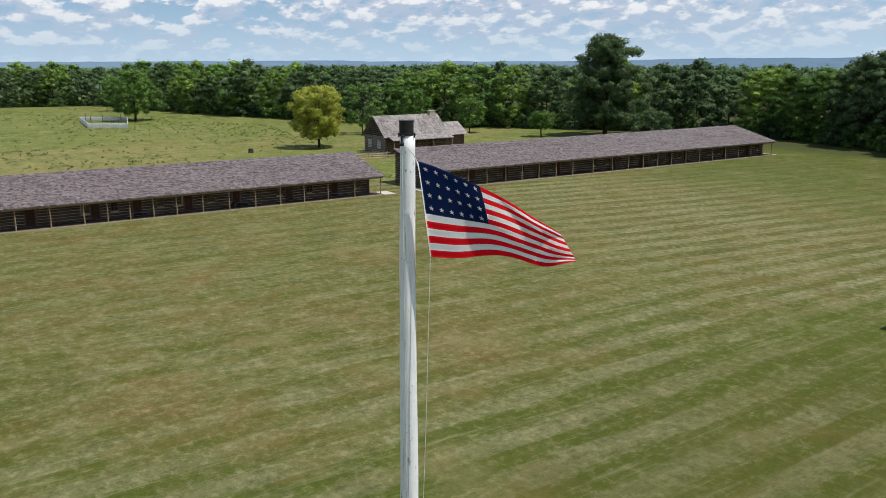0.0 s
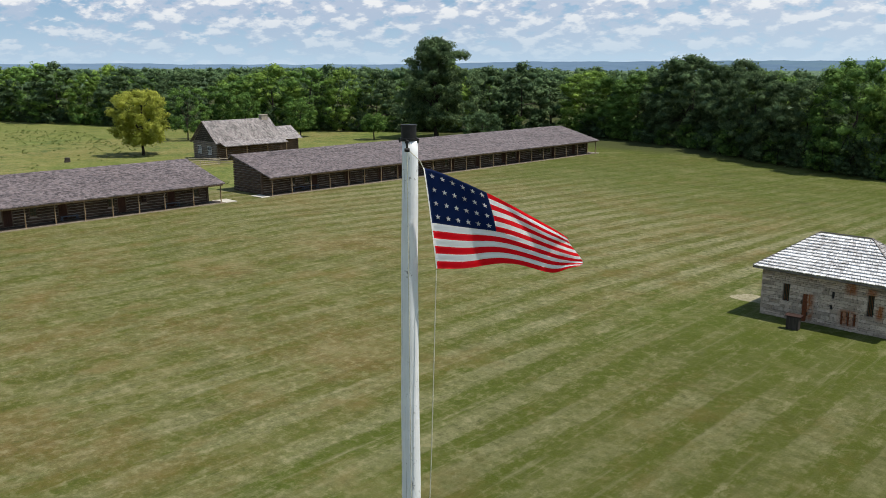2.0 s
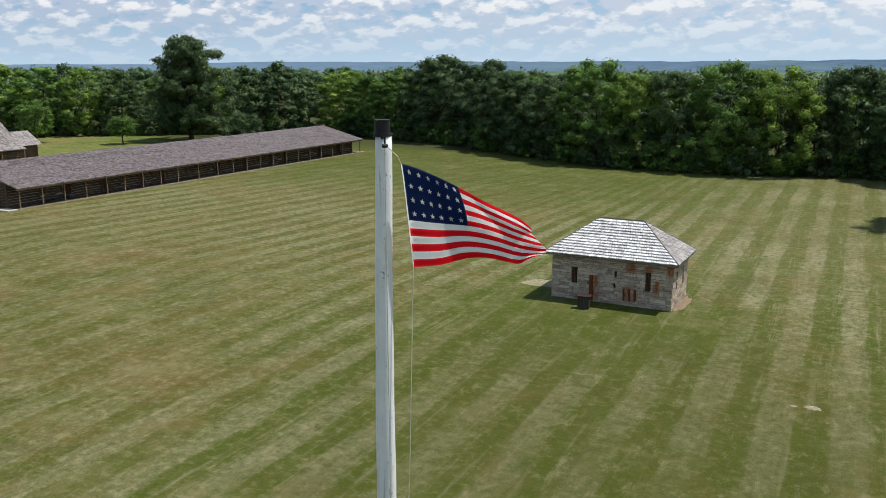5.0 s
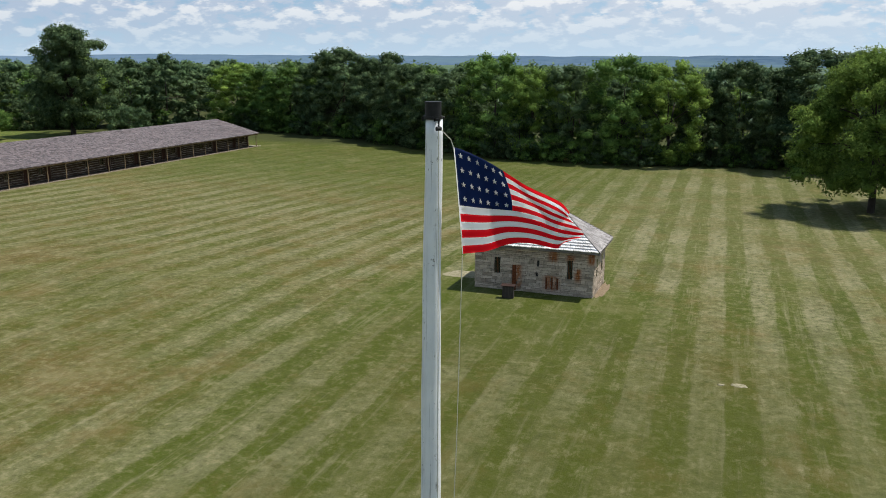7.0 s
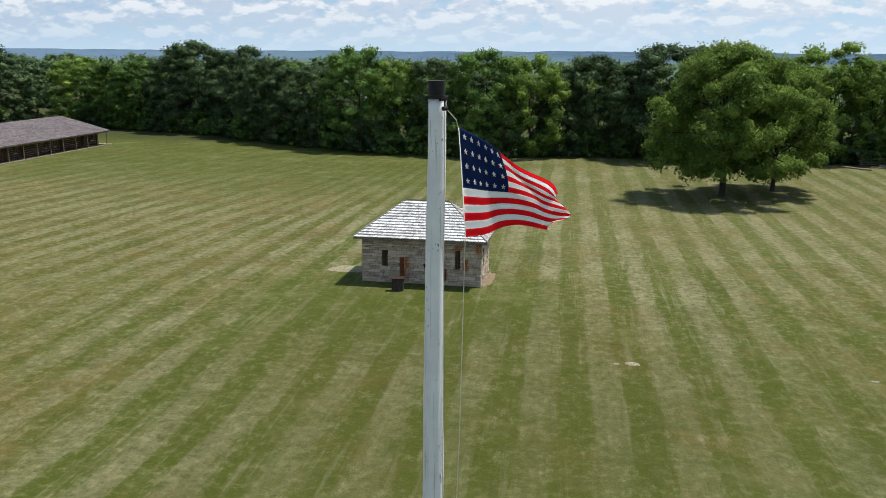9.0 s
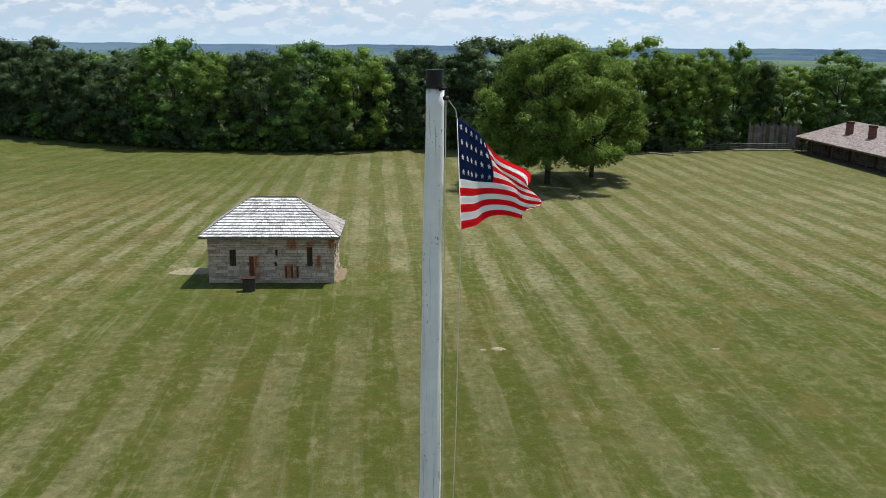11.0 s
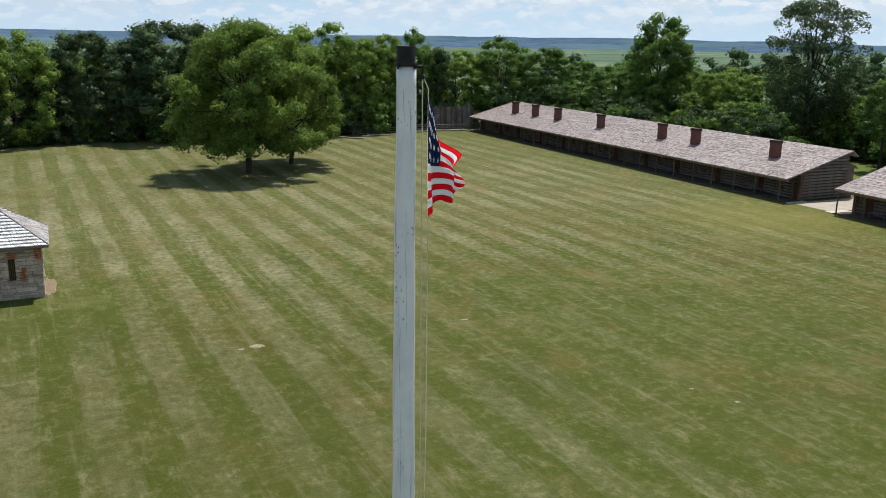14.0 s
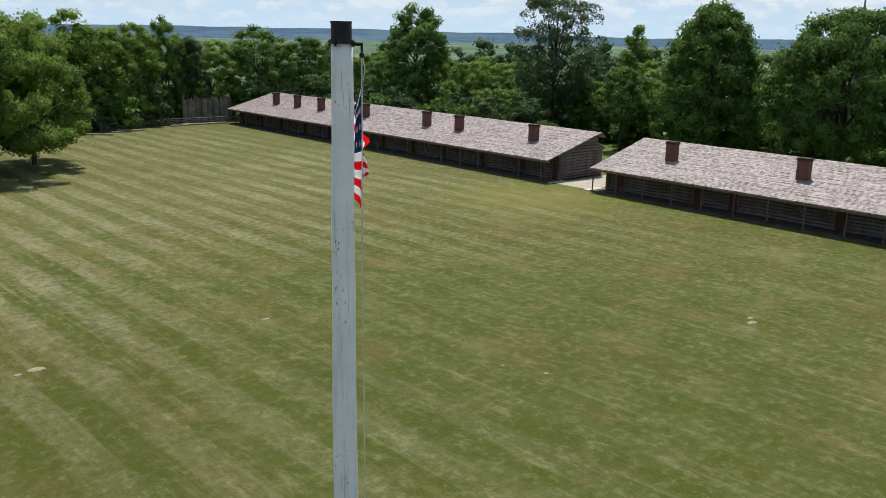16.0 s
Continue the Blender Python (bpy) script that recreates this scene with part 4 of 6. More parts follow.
# the west row: local y runs south, so positions are counted from the north end
A_N, B_N = 43.9, 120.6
a_posts = [A_N - v for v in (43.45, 39.88, 36.33, 33.25, 30.3, 27.28, 24.25, 21.28, 18.43, 15.97, 13.57, 11.33, 9.06, 5.9, 2.73, -0.6, -4.1, -7.2, -10.3, -13.4, -16.5, -19.6, -22.7, -24.2)]
barrack(west(A_N), 68.4, 1.2, 68.2, a_posts, ("w", "d", "p", "wd", "", "d", "w", "dw"), "roof_dark",
        "long low log barrack, mauve-grey shingle roof, open porch", slab0=1.6, seed=3)
b_posts = [B_N - v for v in (119.95, 117.4, 114.4, 111.25, 108.0, 104.8, 101.7, 98.5, 95.2, 92.1, 89.0, 85.9, 82.6, 78.7, 74.8, 71.7, 68.6, 65.6, 62.8, 59.65, 56.6, 53.6, 50.65)]
barrack(west(B_N), 70.4, 0.7, 70.2, b_posts, ("w", "d", "", "dw", "w", "", "dw", "d"), "roof_dark",
        "long low log barrack, mauve-grey shingle roof, log end wall", slab0=0.6, slab1=1.2, seed=4)
c_posts = [v - 51.3 for v in (52.5, 55.75, 58.8, 62.2, 65.27, 68.6, 71.8, 75.0, 78.2, 81.4, 84.6, 87.8, 91.0, 94.2, 97.4, 100.6, 103.8, 107.0, 110.2, 113.4, 116.6, 119.8)]
barrack(east(51.3), 70.6, 0.3, 70.2, c_posts, ("d", "w", "dw", "", "wd", "w"), "roof_sheen",
        "long log barrack with pale shingle roof and seven brick chimneys", [v - 51.3 for v in (113.6, 107.2, 100.6, 89.4, 76.1, 69.9, 57.4)], slab0=0.4, zb=4.85, seed=5, post_mat="post_dim", end_mat="log_x")
d_posts = [v + 26.0 for v in (45.4, 42.5, 39.3, 36.15, 32.98, 29.75, 26.6, 23.4, 20.0, 17.0, 13.8, 10.6, 7.4, 4.2, 1.0, -2.2, -5.4, -8.6, -11.8, -15, -18.2, -21.4, -24.6)]
barrack(east(-26.0), 71.6, 0.3, 71.0, d_posts, ("", "dw", "w", "", "wd", "d", "w"), "roof_sheen",
        "long log barrack with pale shingle roof and brick chimneys", [v + 26.0 for v in (39.1, 25.8, 12.6, -0.6, -13.8)], slab1=0.9, zb=4.85, seed=6, post_mat="post_dim", end_mat="log_x")


# ---- stone magazine on the lawn ----
MX0, MX1, MY0, MY1 = -13.5, -5.15, 43.95, 48.45


def block_mesh(seed):
    """A rough-faced block one unit each way, its face towards -y."""
    random.seed(seed)
    bm = bmesh.new()
    v = box(bm, 0, 1, 0, 1, 0, 1)
    bmesh.ops.bevel(bm, geom=bm.edges[:], offset=0.045, segments=1, affect="EDGES")
    for p in bm.verts:
        p.co += Vector([random.uniform(-0.02, 0.02) for _ in range(3)])
        if p.co.y < 0.2:
            p.co.y += random.uniform(-0.25, 0.15)
    me = bpy.data.meshes.new("stone")
    bm.to_mesh(me)
    bm.free()
    me.materials.append(M["stone"])
    return me


def magazine():
    top = thing("stone_magazine", pose(0, 0, 0), "small rust-stained limestone powder magazine with a pale hipped shingle roof", "magazine")
    bm = bmesh.new()
    box(bm, MX0 + 0.12, MX1 - 0.12, MY0 + 0.12, MY1 - 0.12, -0.2, 3.20)
    core = part("wall", bm, "mortar", top, "lime mortar joints in a limestone wall")
    blocks = [block_mesh(s) for s in range(9)]
    holes = ((-12.08, -11.66, 1.15, 2.35), (-10.80, -10.50, 0.0, 1.80), (-6.95, -6.58, 1.15, 2.45), (-8.44, -8.30, 0.30, 1.15), (-8.05, -7.91, 0.30, 1.18), (-7.67, -7.53, 0.35, 1.10),
             (-9.05, -8.93, 1.90, 2.25), (-9.10, -8.98, 1.10, 1.45))
    rnd = random.Random(21)
    sides = (("front", MX1 - MX0), ("right", MY1 - MY0), ("left", MY1 - MY0), ("back", MX1 - MX0))
    rest = bmesh.new()
    for side, wide in sides:
        z = -0.1
        while z < 3.17:
            h = min(rnd.choice((0.11, 0.14, 0.17, 0.20, 0.26)), 3.21 - z)
            u = 0.0
            while u < wide - 0.02:
                w = min(rnd.uniform(0.22, 0.85), wide - u)
                if wide - u - w < 0.22:
                    w = wide - u
                gap = 0.010
                if side == "front":
                    x0, x1 = MX0 + u, MX0 + u + w
                    cut = [g for g in holes if g[0] < x1 - 0.03 and g[1] > x0 + 0.03 and g[2] < z + h * 0.6 and g[3] > z + h * 0.4]
                    spans = [(x0, x1)]
                    for g in cut:
                        spans = [s for p, q in spans for s in ((p, min(q, g[0])), (max(p, g[1]), q)) if s[1] - s[0] > 0.1]
                    for p, q in spans:
                        ob = new("stone", rnd.choice(blocks))
                        ob.parent = core
                        ob.matrix_basis = Matrix.Translation((p + gap / 2, MY0 + rnd.uniform(-0.015, 0.02), z + gap / 2)) @ Matrix.Diagonal((q - p - gap, 0.16, h - gap, 1))
                elif side == "right":
                    ob = new("stone", rnd.choice(blocks))
                    ob.parent = core
                    ob.matrix_basis = pose(MX1 + rnd.uniform(-0.02, 0.015), MY0 + u + gap / 2, z + gap / 2, 0, 0, 90) @ Matrix.Diagonal((w - gap, 0.16, h - gap, 1))
                elif side == "left":
                    box(rest, MX0 - rnd.uniform(-0.02, 0.015), MX0 + 0.14, MY0 + u + gap / 2, MY0 + u + w - gap / 2, z + gap / 2, z + h - gap / 2)
                else:
                    box(rest, MX0 + u + gap / 2, MX0 + u + w - gap / 2, MY1 - 0.14, MY1 + rnd.uniform(-0.02, 0.015), z + gap / 2, z + h - gap / 2)
                u += w
            z += h
    tagged(part("stonework", rest, "stone", core), kind="stuff")
    # slit windows, narrow door and vents on the front
    for x0, x1, z0, z1 in (holes[0], holes[2]):
        bm = bmesh.new()
        box(bm, x0 + 0.02, x1 - 0.02, MY0 + 0.10, MY0 + 0.14, z0, z1)
        w = part("window", bm, "glass", top, "dark barred slit window")
        for k in range(3):
            bm = bmesh.new()
            x = x0 + (x1 - x0) * (k + 1) / 4
            rod(bm, (x, MY0 + 0.06, z0), (x, MY0 + 0.06, z1), 0.012, 0.012, 6)
            part("bar", bm, "rust", w, "rusty iron bar")
        bm = bmesh.new()
        box(bm, x0 - 0.10, x1 + 0.10, MY0 - 0.04, MY0 + 0.12, z0 - 0.12, z0)
        bevelled(bm, 0.012)
        part("sill", bm, "stone", w)
    x0, x1, z0, z1 = holes[1]
    bm = bmesh.new()
    box(bm, x0 + 0.02, x1 - 0.02, MY0 + 0.03, MY0 + 0.10, 0.02, z1)
    part("shutter", bm, "rust", top, "narrow rust-red iron shutter")
    for x0, x1, z0, z1 in holes[3:6]:
        bm = bmesh.new()
        box(bm, x0 + 0.02, x1 - 0.02, MY0 + 0.05, MY0 + 0.10, z0, z1)
        part("vent", bm, "rust", top, "narrow rusty iron vent slot")
    for x0, x1, z0, z1 in holes[6:]:
        bm = bmesh.new()
        box(bm, x0, x1, MY0 + 0.09, MY0 + 0.13, z0, z1)
        part("vent", bm, "iron", top, "small dark vent slot")
    for y in (45.2, 47.1):
        bm = bmesh.new()
        box(bm, MX1 - 0.02, MX1 + 0.03, y - 0.13, y + 0.13, 1.25, 2.45)
        part("window", bm, "glass", top, "dark slit window in the end wall")
    # beam ends under the eaves
    for i in range(9):
        x = MX0 + 0.45 + i * 0.93
        bm = bmesh.new()
        box(bm, x - 0.06, x + 0.06, MY0 - 0.42, MY0 + 0.1, 3.06, 3.17)
        part("rafter_end", bm, "frame", top)
    # hipped roof in lapped shingle courses
    ex0, ex1, ey0, ey1, ez = MX0 - 0.42, MX1 + 0.42, MY0 - 0.50, MY1 + 0.42, 3.25
    rx0, rx1, ry, rz = -10.88, -7.75, 46.15, 5.43
    bm = bmesh.new()
    v = [bm.verts.new(p) for p in ((ex0, ey0, ez - 0.04), (ex1, ey0, ez - 0.04), (ex1, ey1, ez - 0.04), (ex0, ey1, ez - 0.04), (rx0, ry, rz - 0.05), (rx1, ry, rz - 0.05))]
    for f in ((0, 1, 5, 4), (1, 2, 5), (2, 3, 4, 5), (3, 0, 4), (3, 2, 1, 0)):
        bm.faces.new([v[i] for i in f])
    roof = part("roof", bm, "board", top, "hipped roof deck")
    for name, a, b, c, d in (("front", (ex0, ey0), (ex1, ey0), (rx1, ry), (rx0, ry)), ("right", (ex1, ey0), (ex1, ey1), (rx1, ry), (rx1, ry)),
                             ("back", (ex1, ey1), (ex0, ey1), (rx0, ry), (rx1, ry)), ("left", (ex0, ey1), (ex0, ey0), (rx0, ry), (rx0, ry))):
        bm = bmesh.new()
        A, B, C, D = (Vector((*p, z)) for p, z in ((a, ez), (b, ez), (c, rz), (d, rz)))
        nrm = (B - A).cross(D - A).normalized()
        n = 14
        for i in range(n):
            p0, p1 = A.lerp(D, i / n), B.lerp(C, i / n)
            q0, q1 = A.lerp(D, min(1, (i + 1.12) / n)), B.lerp(C, min(1, (i + 1.12) / n))
            count = max(1, int((p1 - p0).length / 0.17))
            for k in range(count):
                f0, f1 = (k + 0.03) / count, (k + 0.97) / count
                t = rnd.uniform(-0.012, 0.012)
                dn = (p0 - q0).normalized() * rnd.uniform(0, 0.03)
                s0, s1, e1, e0 = p0.lerp(p1, f0) + dn, p0.lerp(p1, f1) + dn, q0.lerp(q1, f1), q0.lerp(q1, f0)
                lo, hi = nrm * (0.088 + t), nrm * 0.006
                w = [bm.verts.new(x) for x in (s0, s1, s0 + lo, s1 + lo, e1 + hi, e0 + hi)]
                bm.faces.new((w[0], w[1], w[3], w[2]))
                bm.faces.new((w[2], w[3], w[4], w[5]))
        # front and back take the pale shingles, the hip ends the greyer ones
        tagged(part("shingles", bm, "mag_roof" if name in ("front", "back") else "mag_hip", roof, "cedar shingle courses"), kind="stuff")
    for p, q in (((ex0, ey0, ez), (rx0, ry, rz)), ((ex1, ey0, ez), (rx1, ry, rz)), ((ex1, ey1, ez), (rx1, ry, rz)), ((ex0, ey1, ez), (rx0, ry, rz)), ((rx0, ry, rz), (rx1, ry, rz))):
        bm = bmesh.new()
        p, q = Vector(p) + Vector((0, 0, 0.06)), Vector(q) + Vector((0, 0, 0.06))
        rod(bm, p, q, 0.040, 0.040, 5)
        part("hip_board", bm, "hip_board", roof, "grey weathered board along the roof edge")
    for a, b in (((ex0, ey0), (ex0, ey1)), ((ex1, ey0), (ex1, ey1)), ((ex0, ey0), (ex1, ey0))):
        bm = bmesh.new()
        x0, x1, y0, y1 = min(a[0], b[0]), max(a[0], b[0]), min(a[1], b[1]), max(a[1], b[1])
        box(bm, x0 - 0.02, x1 + 0.02, y0 - 0.02, y1 + 0.02, ez - 0.14, ez - 0.03)
        part("fascia", bm, "rail", roof, "pale weathered fascia board")


magazine()


def flat_patch(name, pts_centre, rx, ry, mat, label, category, z=0.012, seed=0, kind="structure"):
    """A ragged flat patch a little above the ground, domed in the middle."""
    rnd = random.Random(seed)
    cx, cy = pts_centre
    bm = bmesh.new()
    n = 26
    rim, inner = [], []
    for i in range(n):
        a = 2 * math.pi * i / n
        f = rnd.uniform(0.78, 1.12)
        rim.append(bm.verts.new((cx + rx * f * math.cos(a), cy + ry * f * math.sin(a), -0.02)))
        inner.append(bm.verts.new((cx + 0.8 * rx * f * math.cos(a), cy + 0.8 * ry * f * math.sin(a), z)))
    mid = bm.verts.new((cx, cy, z + 0.008))
    for i in range(n):
        j = (i + 1) % n
        bm.faces.new((rim[i], rim[j], inner[j], inner[i]))
        bm.faces.new((inner[i], inner[j], mid))
    return tagged(part(name, bm, mat), label, category, kind=kind)


flat_patch("doorstep_path", (-15.2, 47.0), 1.9, 1.3, "worn", "pale worn gravel patch beside the magazine", "path", seed=2)
flat_patch("bare_soil", (-4.95, 46.3), 0.60, 2.4, "dirt", "bare reddish earth along the magazine wall", "soil", seed=3)
for i, (x, y, rx, ry) in enumerate(((4.55, 30.9, 0.50, 0.35), (3.7, 30.7, 0.24, 0.18), (16.2, 30.7, 0.34, 0.2), (36.85, 13.85, 0.5, 0.3), (37.5, 14.3, 0.3, 0.2), (22.4, 16.05, 0.2, 0.14), (21.5, 18.0, 0.18, 0.12))):
    flat_patch("flat_stone", (x, y), rx * 0.85, ry * 0.8, "worn", "flat pale stone set level in the lawn", "stone", 0.03, seed=10 + i, kind="")


def wayside_sign(x, y):
    """Low display table: a boxy dark stand with a sloping panel."""
    top = thing("display_stand", pose(x, y, 0, 0, 0, 4), "low dark wooden display stand with a brown panel, before the magazine", "sign")
    bm = bmesh.new()
    box(bm, -0.38, 0.38, -0.2, 0.2, 0.0, 0.80)
    bevelled(bm, 0.02)
    part("cabinet", bm, "board", top)
    bm = bmesh.new()
    v = box(bm, -0.48, 0.48, -0.24, 0.24, 0.82, 0.87)
    for p in v:
        p.co.z += 0.12 * (p.co.y + 0.24)
    part("panel", bm, "panel", top, "brown tilted panel")


wayside_sign(-10.5, 42.05)


# ---- flagpole with flag ----
def flagpole():
    top = thing("flagpole", pose(0, 0, 0), "tall white-painted log flagpole with a black iron cap, cracked paint", "flagpole")
    rnd = random.Random(5)
    bm = bmesh.new()
    n, rings = 28, []
    zs = np.linspace(-0.3, 15.03, 60)
    for z in zs:
        r = 0.212 - 0.089 * max(z, 0) / 15.0
        cx, cy = 0.010 - 0.005 * (15 - z) + 0.006 * math.sin(z * 0.9) + 0.004 * math.sin(z * 2.7 + 1), 0.012 - 0.0085 * (15 - z) + 0.006 * math.cos(z * 0.7 + 0.5)
        rings.append([bm.verts.new((cx + r * (1 + 0.02 * noise.noise((math.cos(a) * 2, math.sin(a) * 2, z * 1.4))) * math.cos(a), cy + r * (1 + 0.02 * noise.noise((math.cos(a) * 2, math.sin(a) * 2, z * 1.4))) * math.sin(a), z)) for a in [2 * math.pi * j / n for j in range(n)]])
    for p, q in zip(rings, rings[1:]):
        for j in range(n):
            bm.faces.new((p[j], p[(j + 1) % n], q[(j + 1) % n], q[j]))
    bm.faces.new(rings[-1])
    part("shaft", bm, "pole", top, smooth=True)
    bm = bmesh.new()
    rod(bm, (0, 0, 15.02), (0, 0, 15.225), 0.117, 0.118, 28)
    rod(bm, (0, 0, 15.225), (0, 0, 15.245), 0.123, 0.123, 28)
    part("cap", bm, "iron", top, "black iron pole cap")
    bm = bmesh.new()
    rod(bm, (0, 0, 15.00), (0, 0, 15.045), 0.138, 0.138, 28)
    band = part("band", bm, "iron", top, "black iron band")
    for k in range(4):
        a = 0.5 + k * math.pi / 2
        bm = bmesh.new()
        rod(bm, (0.13 * math.cos(a), 0.13 * math.sin(a), 15.02), (0.165 * math.cos(a), 0.165 * math.sin(a), 15.02), 0.015, 0.015, 6)
        rod(bm, (0.148 * math.cos(a), 0.148 * math.sin(a), 14.97), (0.148 * math.cos(a), 0.148 * math.sin(a), 15.03), 0.014, 0.014, 6)
        part("bolt", bm, "iron", band)
    d = Vector((0.643, -0.766, 0)).normalized()
    bm = bmesh.new()
    rod(bm, d * 0.12 + Vector((0, 0, 15.0)), d * 0.245 + Vector((0, 0, 15.0)), 0.022, 0.02, 8)
    rod(bm, d * 0.235 + Vector((0, 0, 15.01)), d * 0.235 + Vector((0, 0, 14.91)), 0.016, 0.014, 8)
    arm = part("arm", bm, "iron", top, "short black pulley arm")
    bm = bmesh.new()
    rod(bm, d * 0.235 + Vector((-0.02, -0.03, 14.88)), d * 0.235 + Vector((0.02, 0.03, 14.88)), 0.03, 0.03, 12)
    part("pulley", bm, "iron", arm)
    p = d * 0.235 + Vector((0, 0, 14.9))
    for name, pts in (("halyard", (p, d * 0.24 + Vector((0, 0, 12.5)), d * 0.27 + Vector((0, 0, 7.0)), d * 0.24 + Vector((0, 0, 1.2)))),
                      ("halyard", (p, Vector((0.29, -0.05, 14.72)), Vector((0.31, 0.0, 14.61)))),
                      ("halyard", (Vector((0.40, 0.18, 13.0)), Vector((0.37, 0.08, 10.0)), Vector((0.27, -0.05, 6.0)), Vector((0.22, -0.10, 1.2))))):
        bm = bmesh.new()
        for a, b in zip(pts, pts[1:]):
            rod(bm, a, b, 0.007, 0.007, 6)
        part(name, bm, "rope", top, "thin pale halyard rope")
    bm = bmesh.new()
    rod(bm, d * 0.2 + Vector((0, 0, 1.05)), d * 0.2 + Vector((0, 0, 1.35)), 0.03, 0.03, 8)
    part("cleat", bm, "iron", top)


FLAG_DIR = Vector((math.cos(radians(57)), math.sin(radians(57)), 0))
FLAG_SIDE = Vector((-FLAG_DIR.y, FLAG_DIR.x, 0))
HOIST, FLY = 1.59, 2.72


def flag_at(u, v):
    """A place on the flying flag: u along the fly, v from the top edge down, both 0 to 1."""
    hoist = Vector((0.31 + 0.09 * v, 0.0 + 0.18 * v ** 0.8, 14.61 - HOIST * v))
    out = FLY * (0.90 * u - 0.05 * u * u + 0.05 * v * u)
    drop = (1.22 * (1 - v) + 0.12 * v) * u ** 1.25 + 0.05 * math.sin(5.5 * u + 2.4 * v) * u
    drop += 0.075 * u * math.sin(9.5 * u + 0.6) * (0.25 + 0.75 * v)
    bulge = 0.15 * u * math.sin(6.2 * u - 0.8 + 1.2 * v) + 0.15 * u * u * math.sin(7.0 * (1 - v) + 2.6 * u)
    bulge += 0.085 * u ** 0.8 * math.sin(12.5 * u - 4.2 * v + 0.6) + 0.03 * u * math.sin(21 * u + 8 * v)
    return hoist + FLAG_DIR * out + FLAG_SIDE * bulge - Vector((0, 0, drop))


def flag():
    top = thing("national_flag", Matrix.Identity(4), "red, white and blue flag, 24 stars, flying from the pole", "flag")

    def patch(u0, u1, v0, v1, nu, nv):
        bm = bmesh.new()
        grid = [[bm.verts.new(flag_at(u0 + (u1 - u0) * i / nu, v0 + (v1 - v0) * j / nv)) for j in range(nv + 1)] for i in range(nu + 1)]
        for i in range(nu):
            for j in range(nv):
                bm.faces.new((grid[i][j], grid[i + 1][j], grid[i + 1][j + 1], grid[i][j + 1]))
        bmesh.ops.solidify(bm, geom=bm.faces[:], thickness=0.004)
        return bm

    cu, cv = 0.425, 7 / 13
    for k in range(13):
        part("stripe", patch(cu if k < 7 else 0.007, 1.0, k / 13, (k + 1) / 13, 46 if k < 7 else 70, 3), "white" if k % 2 else "red", top, "white stripe" if k % 2 else "red stripe", True)
    canton = part("canton", patch(0.007, cu, 0.0, cv, 34, 20), "blue", top, "navy blue canton", True)
    part("header", patch(0.0, 0.007, 0.0, 1.0, 1, 30), "white", top, "white canvas heading", True)
    for r in range(4):
        for c in range(6):
            u, v = 0.007 + (cu - 0.007) * (c + 0.62) / 6.25, cv * (r + 0.5) / 4
            o = flag_at(u, v)
            du, dv = (flag_at(u + 0.01, v) - o) / 0.01, (flag_at(u, v + 0.01) - o) / 0.01
            nrm = du.cross(dv).normalized()
            bm = bmesh.new()
            rims = []
            for s in (-1, 1):
                rim = []
                for k in range(10):
                    a, rad = math.pi * k / 5 - math.pi / 2, 0.044 if k % 2 == 0 else 0.0175
                    q = flag_at(u + rad * math.cos(a) / du.length, v + rad * math.sin(a) / dv.length)
                    rim.append(bm.verts.new(q + nrm * 0.007 * s))
                mid = bm.verts.new(o + nrm * 0.007 * s)
                for k in range(10):
                    bm.faces.new((mid, rim[k], rim[(k + 1) % 10]))
                rims.append(rim)
            for k in range(10):
                j = (k + 1) % 10
                bm.faces.new((rims[0][k], rims[0][j], rims[1][j], rims[1][k]))
            part("star", bm, "white", canton, "white five-pointed star")


flagpole()
flag()


